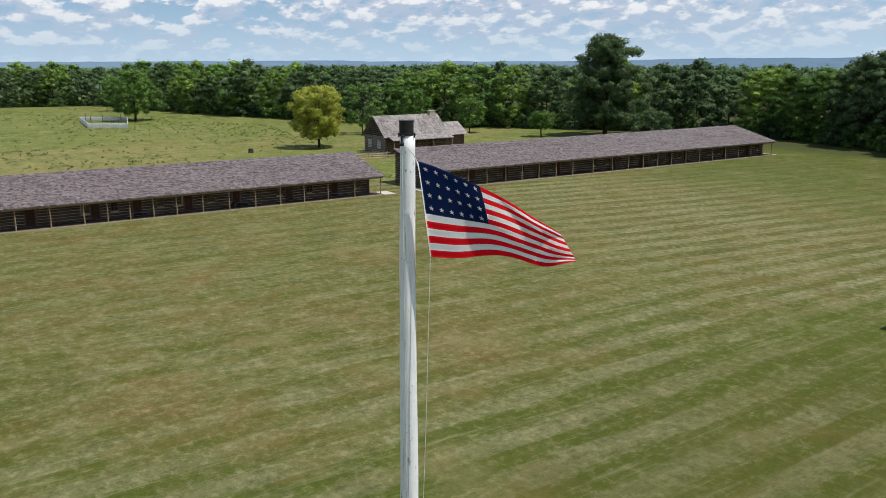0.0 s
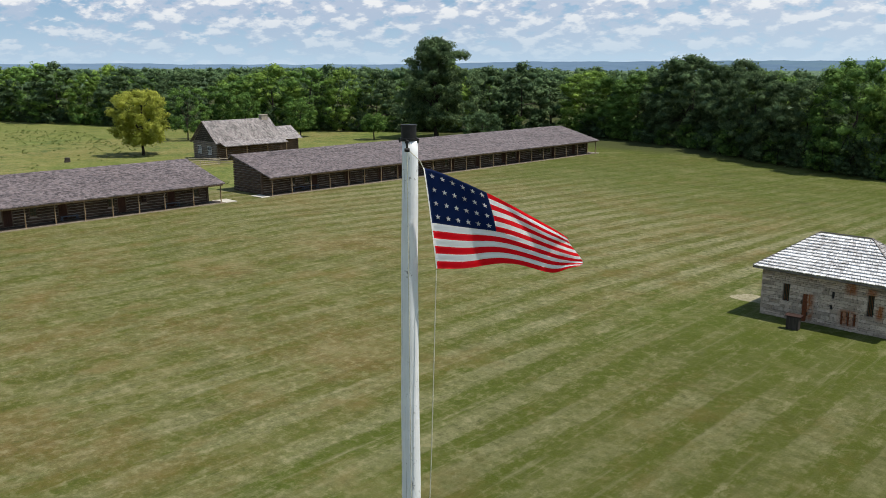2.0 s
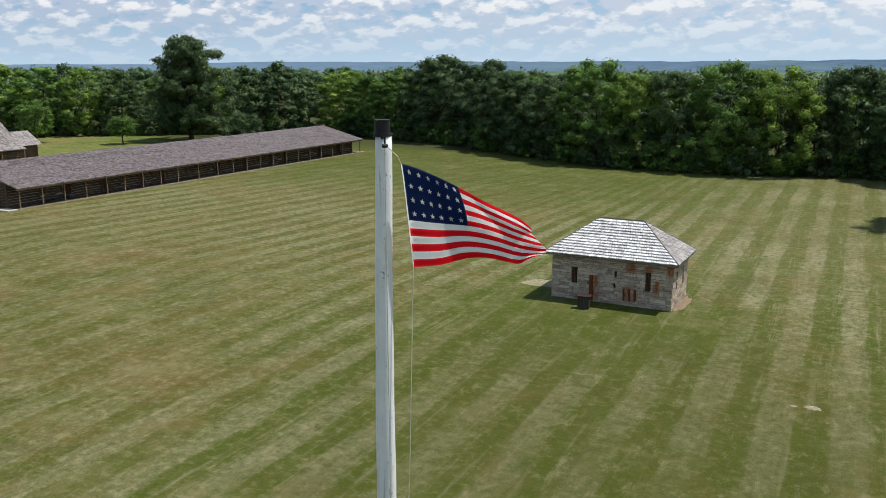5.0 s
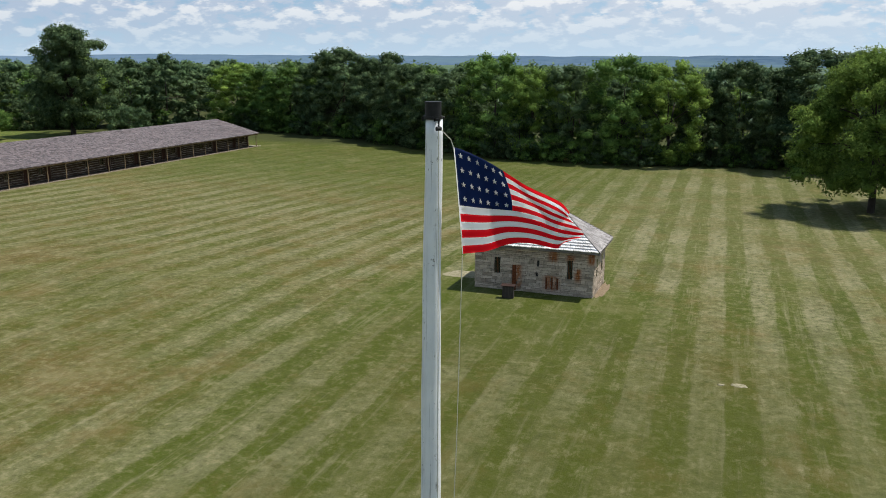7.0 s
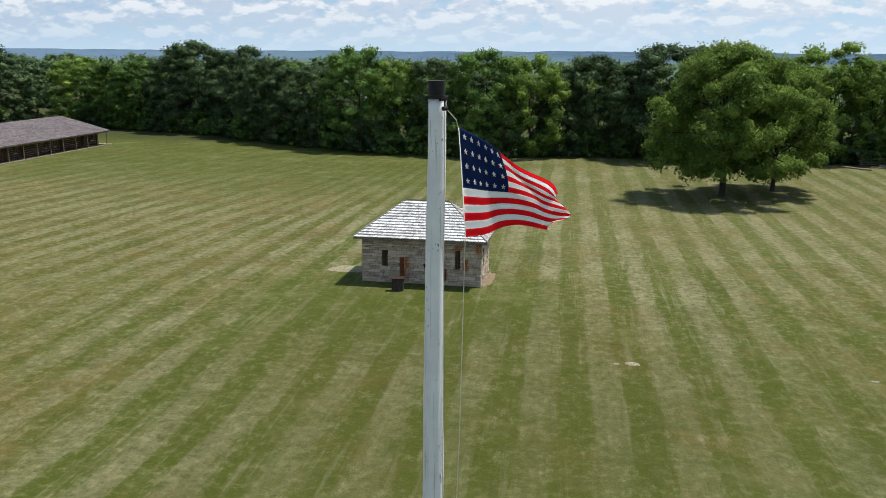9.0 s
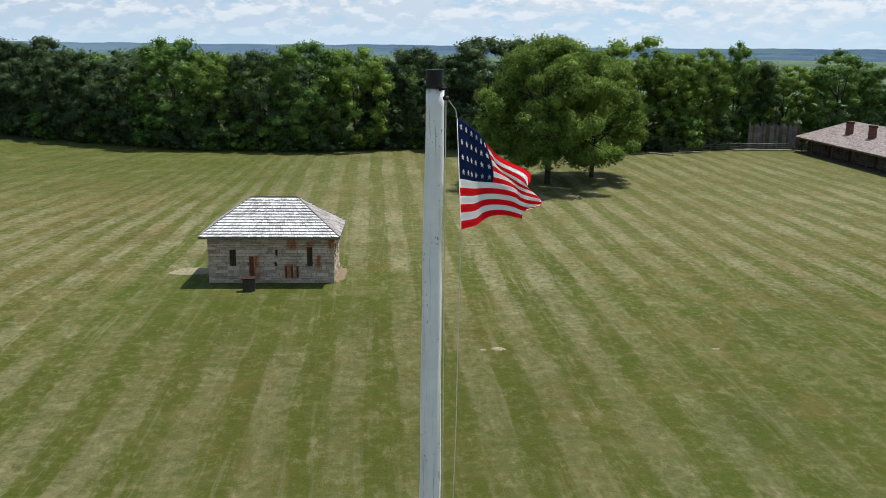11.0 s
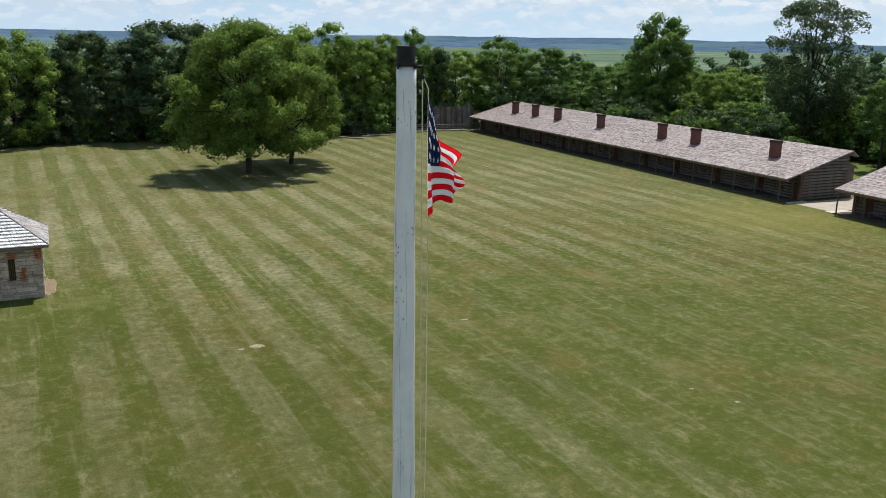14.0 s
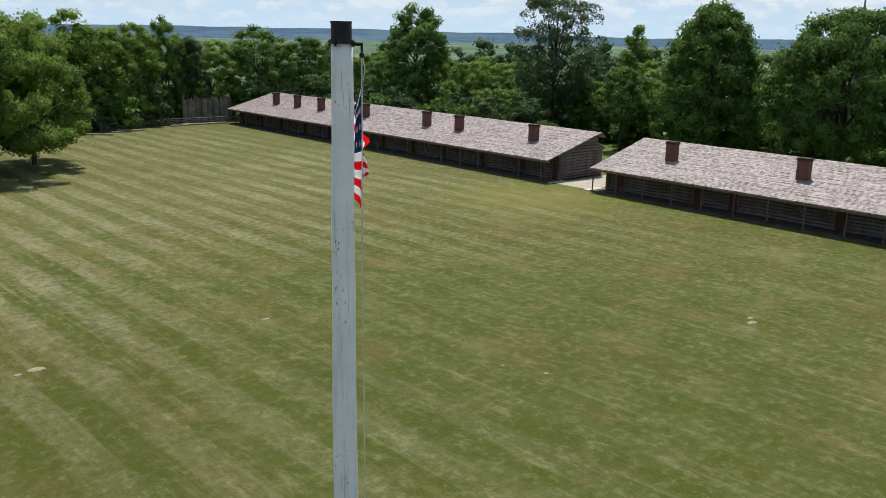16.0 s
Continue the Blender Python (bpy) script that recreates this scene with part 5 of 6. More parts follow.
# ---- cabin behind the west row ----
def cabin():
    top = thing("log_cabin", pose(0, 0.6, 0), "grey-roofed log cabin with a lean-to, lower wing and stone chimney", "cabin")
    x0, x1, xr, y0, y1 = -127.0, -119.4, -123.2, 66.4, 79.2
    bm = bmesh.new()
    v = [bm.verts.new(p) for y in (y0, y1) for p in ((x0, y, -0.3), (x1, y, -0.3), (x1, y, 3.0), (xr, y, 6.3), (x0, y, 3.0))]
    for f in ((0, 1, 2, 3, 4), (9, 8, 7, 6, 5), (0, 5, 6, 1), (1, 6, 7, 2), (4, 9, 5, 0)):
        bm.faces.new([v[i] for i in f])
    wall = part("wall", bm, "chink", top, "clay-chinked log wall")
    for k in range(10):
        z = 0.15 + 0.31 * k
        ob = new("log", log_mesh(7.9, "log_x", 0.118))
        ob.parent, ob.matrix_basis = wall, pose(x0 - 0.15, y0 - 0.06, z, 0, 0, -90) @ Matrix.Diagonal((0.8, 1, 1, 1))
        ob = new("log", log_mesh(13.1, "log", 0.132))
        ob.parent, ob.matrix_basis = wall, pose(x1 + 0.06, y0 - 0.15, z) @ Matrix.Diagonal((0.8, 1, 1, 1))
    for k in range(9):
        z = 3.25 + 0.33 * k
        half = 3.8 * (6.3 - z) / 3.3 - 0.1
        if half > 0.2:
            bm = bmesh.new()
            box(bm, xr - half, xr + half, y0 - 0.06, y0 + 0.02, z - 0.15, z + 0.15)
            part("gable_board", bm, "board", top, "dark gable board")
    for sx, xe, ze in ((1, -118.9, 2.95), (-1, -127.6, 2.75)):
        bm = bmesh.new()
        n = 22
        prev = None
        for i in range(n + 1):
            f = i / n
            x, z = xr + (xe - xr) * f, 6.55 + (ze - 6.55) * f
            a = [bm.verts.new((x, y, z + lift)) for lift in (0.0, 0.05) for y in (y0 - 0.55, y1 + 0.4)]
            if prev:
                bm.faces.new((prev[0], prev[1], a[3], a[2]))
                bm.faces.new((a[2], a[3], a[1], a[0]))
            prev = a[:2]
        part("roof", bm, "cabin_roof", top, "grey wooden shakes")
    bm = bmesh.new()
    v = [bm.verts.new(p) for y in (y0 + 0.3, y1 + 0.3) for p in ((-119.3, y, 3.25), (-117.3, y, 2.55), (-117.3, y, 2.45), (-119.3, y, 3.12))]
    for f in ((0, 1, 5, 4), (1, 2, 6, 5), (2, 3, 7, 6), (3, 2, 1, 0), (4, 5, 6, 7)):
        bm.faces.new([v[i] for i in f])
    part("lean_to_roof", bm, "cabin_roof", top)
    for y in (67.0, 71.0, 75.2, 79.2):
        bm = bmesh.new()
        rod(bm, (-117.5, y, 0), (-117.5, y, 2.5), 0.08, 0.07, 8)
        part("post", bm, "post", top)
    bm = bmesh.new()
    box(bm, x0 + 1.2, x1 - 0.9, y1, 83.8, -0.3, 2.9)
    wing = part("wing", bm, "log", top, "lower dark log wing")
    bm = bmesh.new()
    v = [bm.verts.new(p) for y in (y1, 84.3) for p in ((-126.4, y, 2.6), (-123.2, y, 4.9), (-119.6, y, 2.75), (-123.2, y, 4.78))]
    for f in ((0, 1, 5, 4), (1, 2, 6, 5), (2, 3, 7, 6), (3, 0, 4, 7), (0, 3, 2, 1), (4, 5, 6, 7)):
        bm.faces.new([v[i] for i in f])
    part("wing_roof", bm, "cabin_roof", wing)
    bm = bmesh.new()
    box(bm, -123.65, -122.75, 77.7, 79.0, 5.4, 7.0)
    box(bm, -123.73, -122.67, 77.62, 79.08, 7.0, 7.14)
    bevelled(bm, 0.03)
    part("chimney", bm, "chink", top, "buff stone chimney")
    for x in (-124.9, -121.6):
        bm = bmesh.new()
        box(bm, x - 0.5, x + 0.5, y0 - 0.16, y0 - 0.10, 1.0, 2.2)
        w = part("window", bm, "glass", top, "dark small-paned window")
        for u in (-0.54, -0.17, 0.17, 0.54):
            bm = bmesh.new()
            box(bm, x + u - 0.045, x + u + 0.045, y0 - 0.20, y0 - 0.165, 0.95, 2.25)
            part("muntin", bm, "whitewash", w, "white painted glazing bar")
        for z in (0.95, 1.6, 2.25):
            bm = bmesh.new()
            box(bm, x - 0.58, x + 0.58, y0 - 0.235, y0 - 0.203, z - 0.045, z + 0.045)
            part("muntin", bm, "whitewash", w, "white painted glazing bar")


cabin()


# ---- fences, benches and small things ----
def rail_fence(a, b, rails, height, label, mat="rail"):
    a, b = Vector((*a, 0)), Vector((*b, 0))
    n = max(1, round((b - a).length / 2.8))
    top = thing("rail_fence", Matrix.Translation(a), label, "fence")
    step = (b - a) / n
    ang = math.degrees(math.atan2(step.y, step.x))
    rnd = random.Random(int(a.x * 3))
    for i in range(n + 1):
        o = step * i
        bm = bmesh.new()
        rod(bm, o, o + Vector((0, 0, height + 0.1)), 0.07, 0.06, 7)
        part("post", bm, mat, top)
        if i < n:
            for r in range(rails):
                bm = bmesh.new()
                z = height * (r + 0.7) / rails
                rod(bm, (0, 0, 0), (step.length * 1.05, 0, rnd.uniform(-0.06, 0.06)), 0.06, 0.055, 7)
                ob = part("rail", bm, mat, top)
                ob.matrix_basis = Matrix.Translation(o + Vector((0, 0, z))) @ pose(0, 0, 0, 0, 0, ang)
    return top


rail_fence((-114.6, 57.6), (-113.9, 63.9), 3, 1.0, "low pale split-rail fence between barrack and cabin", "sill")
rail_fence((-118.5, 61.0), (-113.0, 66.5), 3, 1.0, "low pale split-rail fence by the cabin", "sill")
rail_fence((40.0, 120.0), (51.0, 123.0), 3, 1.0, "dark split-rail fence in front of the trees")
rail_fence((50.5, 123.2), (62.0, 122.8), 4, 1.1, "stacked pale split-rail fence by the barrack")


def palisade():
    top = thing("palisade", pose(0, 0, 0), "tall dark upright-board palisade closing the corner beside the barrack", "palisade")
    rnd = random.Random(8)
    x = 55.2
    while x < 63.5:
        bm = bmesh.new()
        w, h = rnd.uniform(0.24, 0.36), rnd.uniform(3.7, 4.25)
        box(bm, x, x + w, 124.7, 124.78, 0, h)
        part("board", bm, "rail" if rnd.random() < 0.55 else "post_dim", top)
        x += w + 0.03
    bm = bmesh.new()
    box(bm, 55.2, 63.5, 124.79, 124.9, 2.6, 2.75)
    box(bm, 55.2, 63.5, 124.79, 124.9, 1.0, 1.15)
    part("cross_rail", bm, "board", top)


palisade()


def felled_log(x, y, length, turn, r):
    bm = bmesh.new()
    rod(bm, (-length / 2, 0, r), (length / 2, 0, r), r, r * 0.85, 10, 0.03, 4)
    ob = part("timber", bm, "sill")
    ob.matrix_basis = pose(x, y, 0, 0, 0, turn)
    tagged(ob, "pale squared timber lying on the grass", "timber", "timbers at the lawn's edge")


for x, y, length, turn, r in ((38.4, 116.2, 4.2, -38, 0.13), (44.0, 119.0, 3.6, -25, 0.13), (57.5, 122.0, 7.5, -4, 0.15), (53.0, 121.6, 3.0, 8, 0.12), (41.8, 118.0, 2.0, -10, 0.10)):
    felled_log(x, y, length, turn, r)


def bench():
    top = thing("bench", pose(0, 0, 0), "blue-grey painted wooden bench on the porch", "bench", "porch benches")
    for k in range(3):
        bm = bmesh.new()
        box(bm, -0.22 + 0.15 * k, -0.09 + 0.15 * k, -0.95, 0.95, 0.42, 0.46)
        part("seat_plank", bm, "bluegrey", top)
    for y in (-0.8, 0.8):
        for x in (-0.18, 0.2):
            bm = bmesh.new()
            box(bm, x, x + 0.06, y - 0.04, y + 0.04, 0, 0.42)
            part("leg", bm, "bluegrey", top)
    return top


first = bench()
first.matrix_basis = pose(-80.55, 14.9, 0.10, 0, 0, 180)
for x, y, turn in ((-80.55, 26.2, 180), (-80.55, 37.9, 180), (-80.55, 55.6, 180), (-80.55, 57.8, 180), (63.3, 42.0, 0), (63.3, 17.8, 0), (63.3, 70.4, 0), (63.3, 56.8, 0)):
    copy_thing(first, pose(x, y, 0.10, 0, 0, turn))

# pale gravel drive through the gap of the east row
bm = bmesh.new()
left = [bm.verts.new((x, y, z)) for x, y, z in ((60.9, 50.7, -0.02), (64, 50.95, 0.02), (70, 51.0, 0.02), (80, 51.5, 0.02), (92, 53.0, 0.02))]
right = [bm.verts.new((x, y, z)) for x, y, z in ((61.2, 46.6, -0.02), (64, 46.2, 0.02), (70, 46.2, 0.02), (80, 46.6, 0.02), (92, 48.0, 0.02))]
for i in range(4):
    bm.faces.new((left[i], right[i], right[i + 1], left[i + 1]))
tagged(part("path", bm, "gravel"), "pale gravel path between the two east barracks", "path", kind="structure")


def picket_enclosure():
    top = thing("picket_enclosure", pose(0, 0, 0), "white picket enclosure out in the meadow", "enclosure")
    corners = [(-246, 40), (-217, 36.5), (-210, 44.5), (-236, 50.5)]
    for (ax, ay), (bx, by) in zip(corners, corners[1:] + corners[:1]):
        n = int(math.hypot(bx - ax, by - ay) / 0.21)
        bm = bmesh.new()
        for i in range(n):
            f = i / n
            x, y = ax + (bx - ax) * f, ay + (by - ay) * f
            rod(bm, (x, y, -1.5), (x, y, 1.25), 0.09, 0.09, 4)
        tagged(part("pickets", bm, "whitewash", top), kind="stuff")
        for z in (0.4, 1.0):
            bm = bmesh.new()
            rod(bm, (ax, ay, z), (bx, by, z), 0.06, 0.06, 4)
            part("rail", bm, "whitewash", top)
    for x, y in ((-241, 40.6), (-226, 39.0), (-214, 42), (-222, 45), (-230, 47.5), (-236, 44)):
        bm = bmesh.new()
        rod(bm, (x, y, -1.0), (x, y, 2.5), 0.09, 0.08, 6)
        part("post", bm, "board", top, "dark post")


picket_enclosure()


# ---- trees ----
def ico(rounds):
    """Corners and faces of a unit ball of triangles."""
    bm = bmesh.new()
    bmesh.ops.create_icosphere(bm, subdivisions=rounds, radius=1.0)
    bm.verts.index_update()
    v = np.array([p.co[:] for p in bm.verts])
    f = np.array([[p.index for p in face.verts] for face in bm.faces])
    bm.free()
    return v, f


ICO = {1: ico(1)}


def leaves(rnd, centres, radii, per, size, core=1, lumps=11, flat=0.80, heart=0.70):
    """Leafy clumps: each a knobbly heart of foliage, thickly set with leaf blades that stand off its knobs."""
    m = len(centres)
    knobs = rnd.normal(size=(m, lumps, 3))
    knobs[..., 2] += 0.35
    knobs /= np.linalg.norm(knobs, axis=2, keepdims=True)
    rise = rnd.uniform(0.55, 1.0, (m, lumps))

    def reach(d):
        # d: (m, k, 3); how far the clump goes out in each direction
        near = np.einsum("mkc,mlc->mkl", d, knobs)
        return 0.62 + 0.46 * np.max(np.clip(near, 0, 1) ** 9 * rise[:, None, :], axis=2)

    d = rnd.normal(size=(m, per, 3))
    d /= np.linalg.norm(d, axis=2, keepdims=True)
    d[..., 2] = np.where(rnd.random((m, per)) < 0.45, np.abs(d[..., 2]), d[..., 2])
    out = (reach(d) * (0.80 + 0.38 * rnd.random((m, per))))[..., None]
    r = np.asarray(radii)[:, None, None]
    c = np.asarray(centres)[:, None, :]
    p = (c + d * out * r * [1, 1, flat]).reshape(-1, 3)
    d = d.reshape(-1, 3)
    n = len(p)
    nrm = d * 0.55 + rnd.normal(size=(n, 3)) * 0.55 + [0, 0, 0.25]
    nrm /= np.linalg.norm(nrm, axis=1, keepdims=True)
    t = np.cross(nrm, rnd.normal(size=(n, 3)))
    t /= np.linalg.norm(t, axis=1, keepdims=True)
    b = np.cross(nrm, t)
    s = size * (0.55 + 0.75 * rnd.random((n, 1)))
    v = np.stack([p - t * s * 0.62, p + t * s * 0.62, p + b * s * 1.2], 1).reshape(-1, 3)
    puff = d * 0.95 + nrm * 0.6
    puff /= np.linalg.norm(puff, axis=1, keepdims=True)
    puff = np.repeat(puff, 3, 0)
    f = np.arange(3 * n).reshape(n, 3)
    if core and heart:
        unit, tri = ICO[core]
        cd = np.broadcast_to(unit, (m, len(unit), 3))
        cv = (c + cd * (reach(cd) * heart)[..., None] * r * [1, 1, flat]).reshape(-1, 3)
        cf = (tri[None] + (np.arange(m) * len(unit))[:, None, None]).reshape(-1, 3)
        f = np.vstack([f, cf + len(v)])
        shag = cd.reshape(-1, 3) + rnd.normal(size=(m * len(unit), 3)) * 0.30
        shag /= np.linalg.norm(shag, axis=1, keepdims=True)
        v, puff = np.vstack([v, cv]), np.vstack([puff, shag])
    return v, f, puff


def crown_points(rnd, n, radius, z0, z1, shape, lobes, even):
    """Clump centres through a crown: thicker towards the outside, with lobes and gaps."""
    out = []
    mid, half = (z0 + z1) / 2, (z1 - z0) / 2
    bumps = rnd.normal(size=(lobes, 3))
    bumps /= np.linalg.norm(bumps, axis=1, keepdims=True)
    grow = rnd.uniform(even, 1.08, lobes)
    while len(out) < n:
        d = rnd.normal(size=3)
        d /= np.linalg.norm(d)
        k = int(np.argmax(bumps @ d))
        f = grow[k] * (0.76 + 0.24 * (bumps[k] @ d) ** 3) * (rnd.uniform(0.86, 1.0) if rnd.random() < 0.78 else rnd.uniform(0.35, 0.8))
        # a broad dome, fuller at the shoulders than a ball
        h, turn = rnd.uniform(-1, 1), math.atan2(d[1], d[0])
        wide = radius * (1 - abs(h) ** 3.6) ** 0.5
        wide *= 1.0 if shape == "round" else 1.0 - 0.30 * max(h, 0) if shape == "oak" else 1.0 - 0.33 * h
        out.append((math.cos(turn) * wide * f, math.sin(turn) * wide * f, mid + h * half * (0.9 + 0.1 * f)))
    return np.array(out)


def make_tree(name, seed, height, radius, z0, shape, clumps, per, size, mat, label, trunk_r=0.25, clump_r=1.3, forks=6, group="", lobes=20, even=0.78, core=1, heart=0.70):
    """Trunk, limbs reaching into the crown, and a crown of many small leaves in clumps."""
    rnd = np.random.default_rng(seed)
    pyr = random.Random(seed)
    top = thing(name, pose(0, 0, 0), label, "tree", group)
    centres = crown_points(rnd, clumps, radius - clump_r * 0.6, z0 + clump_r * 0.5, height - clump_r * 0.6, shape, lobes, even)
    # stretch the clumps so that the crown fills its height and radius
    radii = clump_r * rnd.uniform(0.6, 1.15, len(centres))
    tip, foot = np.mean(np.sort(centres[:, 2] + 0.8 * radii)[-4:]), np.min(centres[:, 2])
    centres[:, 2] = foot + (centres[:, 2] - foot) * (height - foot - 0.8 * clump_r) / (tip - foot - 0.8 * clump_r)
    spread = np.percentile(np.hypot(centres[:, 0], centres[:, 1]) + 0.8 * radii, 95)
    centres[:, :2] *= radius / spread
    random.seed(seed)
    bm = bmesh.new()
    fork = z0 + (height - z0) * 0.28
    rod(bm, (0, 0, -0.6), (pyr.uniform(-0.2, 0.2), pyr.uniform(-0.2, 0.2), fork), trunk_r * 1.25, trunk_r * 0.75, 9, 0.04, 4)
    rod(bm, (0, 0, fork * 0.95), (0.3, 0.2, height * 0.70), trunk_r * 0.7, 0.04, 7, 0.06, 5)
    part("trunk", bm, "bark", top, smooth=True)
    for k in range(forks):
        bm = bmesh.new()
        c = Vector(centres[pyr.randrange(len(centres))])
        start = Vector((0, 0, pyr.uniform(fork * 0.75, fork + (height - fork) * 0.35)))
        bend = start.lerp(c, 0.5) + Vector((0, 0, 0.5))
        rod(bm, start, bend, trunk_r * 0.45, trunk_r * 0.28, 6, 0.04, 2)
        rod(bm, bend, c, trunk_r * 0.28, 0.03, 6, 0.04, 2)
        part("limb", bm, "bark", top, smooth=True)
    v, f, nv = leaves(rnd, centres, radii, per, size, core, heart=heart)
    placed("crown", array_mesh("crown", v, f, nv), mat, top, smooth=True)
    return top


SIDE = "trees along the edge of the wood"
# stock trees, all 16 m high and 6.4 m in radius before they are scaled
KINDS = [
    make_tree("broadleaf_tree", 11, 16.0, 6.4, -0.6, "round", 120, 132, 0.20, "leaf", "tall green broadleaf tree in the wood's edge", group=SIDE, forks=4, clump_r=1.5),
    make_tree("broadleaf_tree", 12, 16.0, 6.4, -0.6, "round", 120, 132, 0.20, "leaf_dark", "tall dark green broadleaf tree in the wood's edge", group=SIDE, forks=4, clump_r=1.5),
    make_tree("broadleaf_tree", 13, 16.0, 6.4, -0.8, "oak", 120, 132, 0.20, "leaf_dark", "broad dark green tree in the wood's edge", group=SIDE, forks=4, clump_r=1.5),
    make_tree("broadleaf_tree", 14, 16.0, 6.4, -0.8, "round", 120, 132, 0.20, "leaf_light", "bright green leafy tree in the wood's edge", group=SIDE, forks=4, clump_r=1.5),
    make_tree("broadleaf_tree", 15, 16.0, 6.4, -0.6, "oak", 120, 132, 0.20, "leaf", "full green broadleaf tree in the wood's edge", group=SIDE, forks=4, clump_r=1.5),
]
FAR = [
    make_tree("broadleaf_tree", 21, 16.0, 6.6, -0.8, "round", 78, 44, 0.33, "leaf", "green broadleaf tree of the farther wood", group=SIDE, forks=2, clump_r=1.7, core=1),
    make_tree("broadleaf_tree", 22, 16.0, 6.4, -0.8, "oak", 78, 44, 0.33, "leaf_dark", "dark green broadleaf tree of the farther wood", group=SIDE, forks=2, clump_r=1.6, core=1),
    make_tree("broadleaf_tree", 23, 16.0, 6.6, -0.8, "round", 78, 44, 0.33, "leaf_light", "bright green broadleaf tree of the farther wood", group=SIDE, forks=2, clump_r=1.6, core=1),
]
BUSHES = [
    make_tree("leafy_shrub", 31, 5.0, 3.4, -0.5, "round", 24, 52, 0.24, "leaf", "dense green shrub at the wood's edge", 0.08, 1.3, 2, "undergrowth shrubs", core=1, heart=0.52),
    make_tree("leafy_shrub", 32, 6.0, 3.6, -0.5, "oak", 26, 52, 0.24, "leaf_dark", "dark green shrub at the wood's edge", 0.08, 1.35, 2, "undergrowth shrubs", core=1, heart=0.52),
]
USED = set()
placing = random.Random(77)


def plant(kinds, k, x, y, s, squash=1.0):
    z = float(land(np.float64(x), np.float64(y)))
    m = pose(x, y, z, 0, 0, placing.uniform(0, 360)) @ Matrix.Diagonal((s * squash, s * squash, s, 1))
    src = kinds[k]
    if src.name not in USED:
        USED.add(src.name)
        src.matrix_basis = m
        return src
    ob = copy_thing(src, pose(0, 0, 0))
    ob.matrix_basis = m
    return ob


def edge_of_wood(line, gap, rows, depth, scale, bush_gap=0.0, kinds=(0, 1, 2, 3, 4), stock=None):
    """Trees in rows behind a line on the ground, thick enough to close the view."""
    for (ax, ay), (bx, by) in zip(line, line[1:]):
        length = math.hypot(bx - ax, by - ay)
        nx, ny = -(by - ay) / length, (bx - ax) / length
        for row in range(rows):
            n = max(1, round(length / gap))
            for i in range(n):
                f = (i + 0.5 * (row % 2) + placing.uniform(0.1, 0.6)) / n
                off = 4.2 + row * depth + placing.uniform(-1.4, 1.8)
                plant(stock or KINDS, placing.choice(kinds), ax + (bx - ax) * f + nx * off, ay + (by - ay) * f + ny * off, scale * placing.uniform(0.76, 1.13), placing.uniform(1.02, 1.35))
        if bush_gap:
            n = max(1, round(length / bush_gap))
            for i in range(n):
                f = (i + placing.uniform(0.1, 0.9)) / n
                off = placing.uniform(0.8, 3.0)
                plant(BUSHES, placing.randrange(2), ax + (bx - ax) * f + nx * off, ay + (by - ay) * f + ny * off, placing.uniform(0.7, 1.2))


def undergrowth(line, gap):
    """Shrubs at the foot of the wood, along a line on the ground."""
    for (ax, ay), (bx, by) in zip(line, line[1:]):
        length = math.hypot(bx - ax, by - ay)
        nx, ny = -(by - ay) / length, (bx - ax) / length
        n = max(1, round(length / gap))
        for i in range(n):
            f, off = (i + placing.uniform(0.1, 0.9)) / n, placing.uniform(0.8, 3.0)
            plant(BUSHES, placing.randrange(2), ax + (bx - ax) * f + nx * off, ay + (by - ay) * f + ny * off, placing.uniform(0.65, 1.15))


def edge_trees(rows):
    """Single trees of the wood's front: place, height, crown radius and kind."""
    for x, y, h, r, k in rows:
        z = float(land(np.float64(x), np.float64(y)))
        s = (h - z) / 16.0
        plant(KINDS, k, x, y, s, r * 1.20 / 6.4 / s)


# north edge behind the lawn, from the west barrack's end to the palisade
EDGE = [(-112, 150), (-92, 146), (-73, 140), (-55, 129), (-36, 118), (-24, 116.5), (-10, 116.5), (-3, 120), (5, 120.5), (14, 116), (40, 119.5), (64, 126)]
undergrowth(EDGE[:-1] + [(53, 123)], 3.0)
edge_trees(((-106.0, 155.5, 14.3, 6.4, 3), (-97.0, 151.5, 13.4, 5.4, 0), (-89.6, 150.5, 14.0, 6.0, 4), (-82.5, 150.0, 14.6, 5.4, 1), (-75.5, 147.1, 17.7, 7.2, 1), (-68.5, 146.0, 15.6, 5.2, 2),
            (-62.3, 140.5, 16.7, 6.0, 2), (-56.5, 134.5, 14.6, 4.6, 1), (-51.0, 130.0, 13.2, 5.0, 2), (-44.5, 127.0, 13.6, 5.0, 1), (-36.4, 124.6, 16.7, 6.4, 0)))
edge_trees(((-29.5, 122.5, 14.4, 4.6, 3), (-23.0, 122.6, 14.9, 5.2, 1), (-15.2, 121.5, 16.4, 6.2, 0), (-8.2, 121.6, 15.6, 5.4, 3), (-3.5, 127.0, 12.6, 4.2, 1), (1.7, 126.3, 15.7, 4.9, 1),
            (7.4, 125.0, 14.6, 4.6, 2), (12.4, 123.0, 17.4, 7.6, 1), (22.0, 125.0, 16.6, 6.2, 1), (29.5, 124.5, 15.4, 5.2, 0), (36.3, 125.0, 17.6, 6.2, 3)))
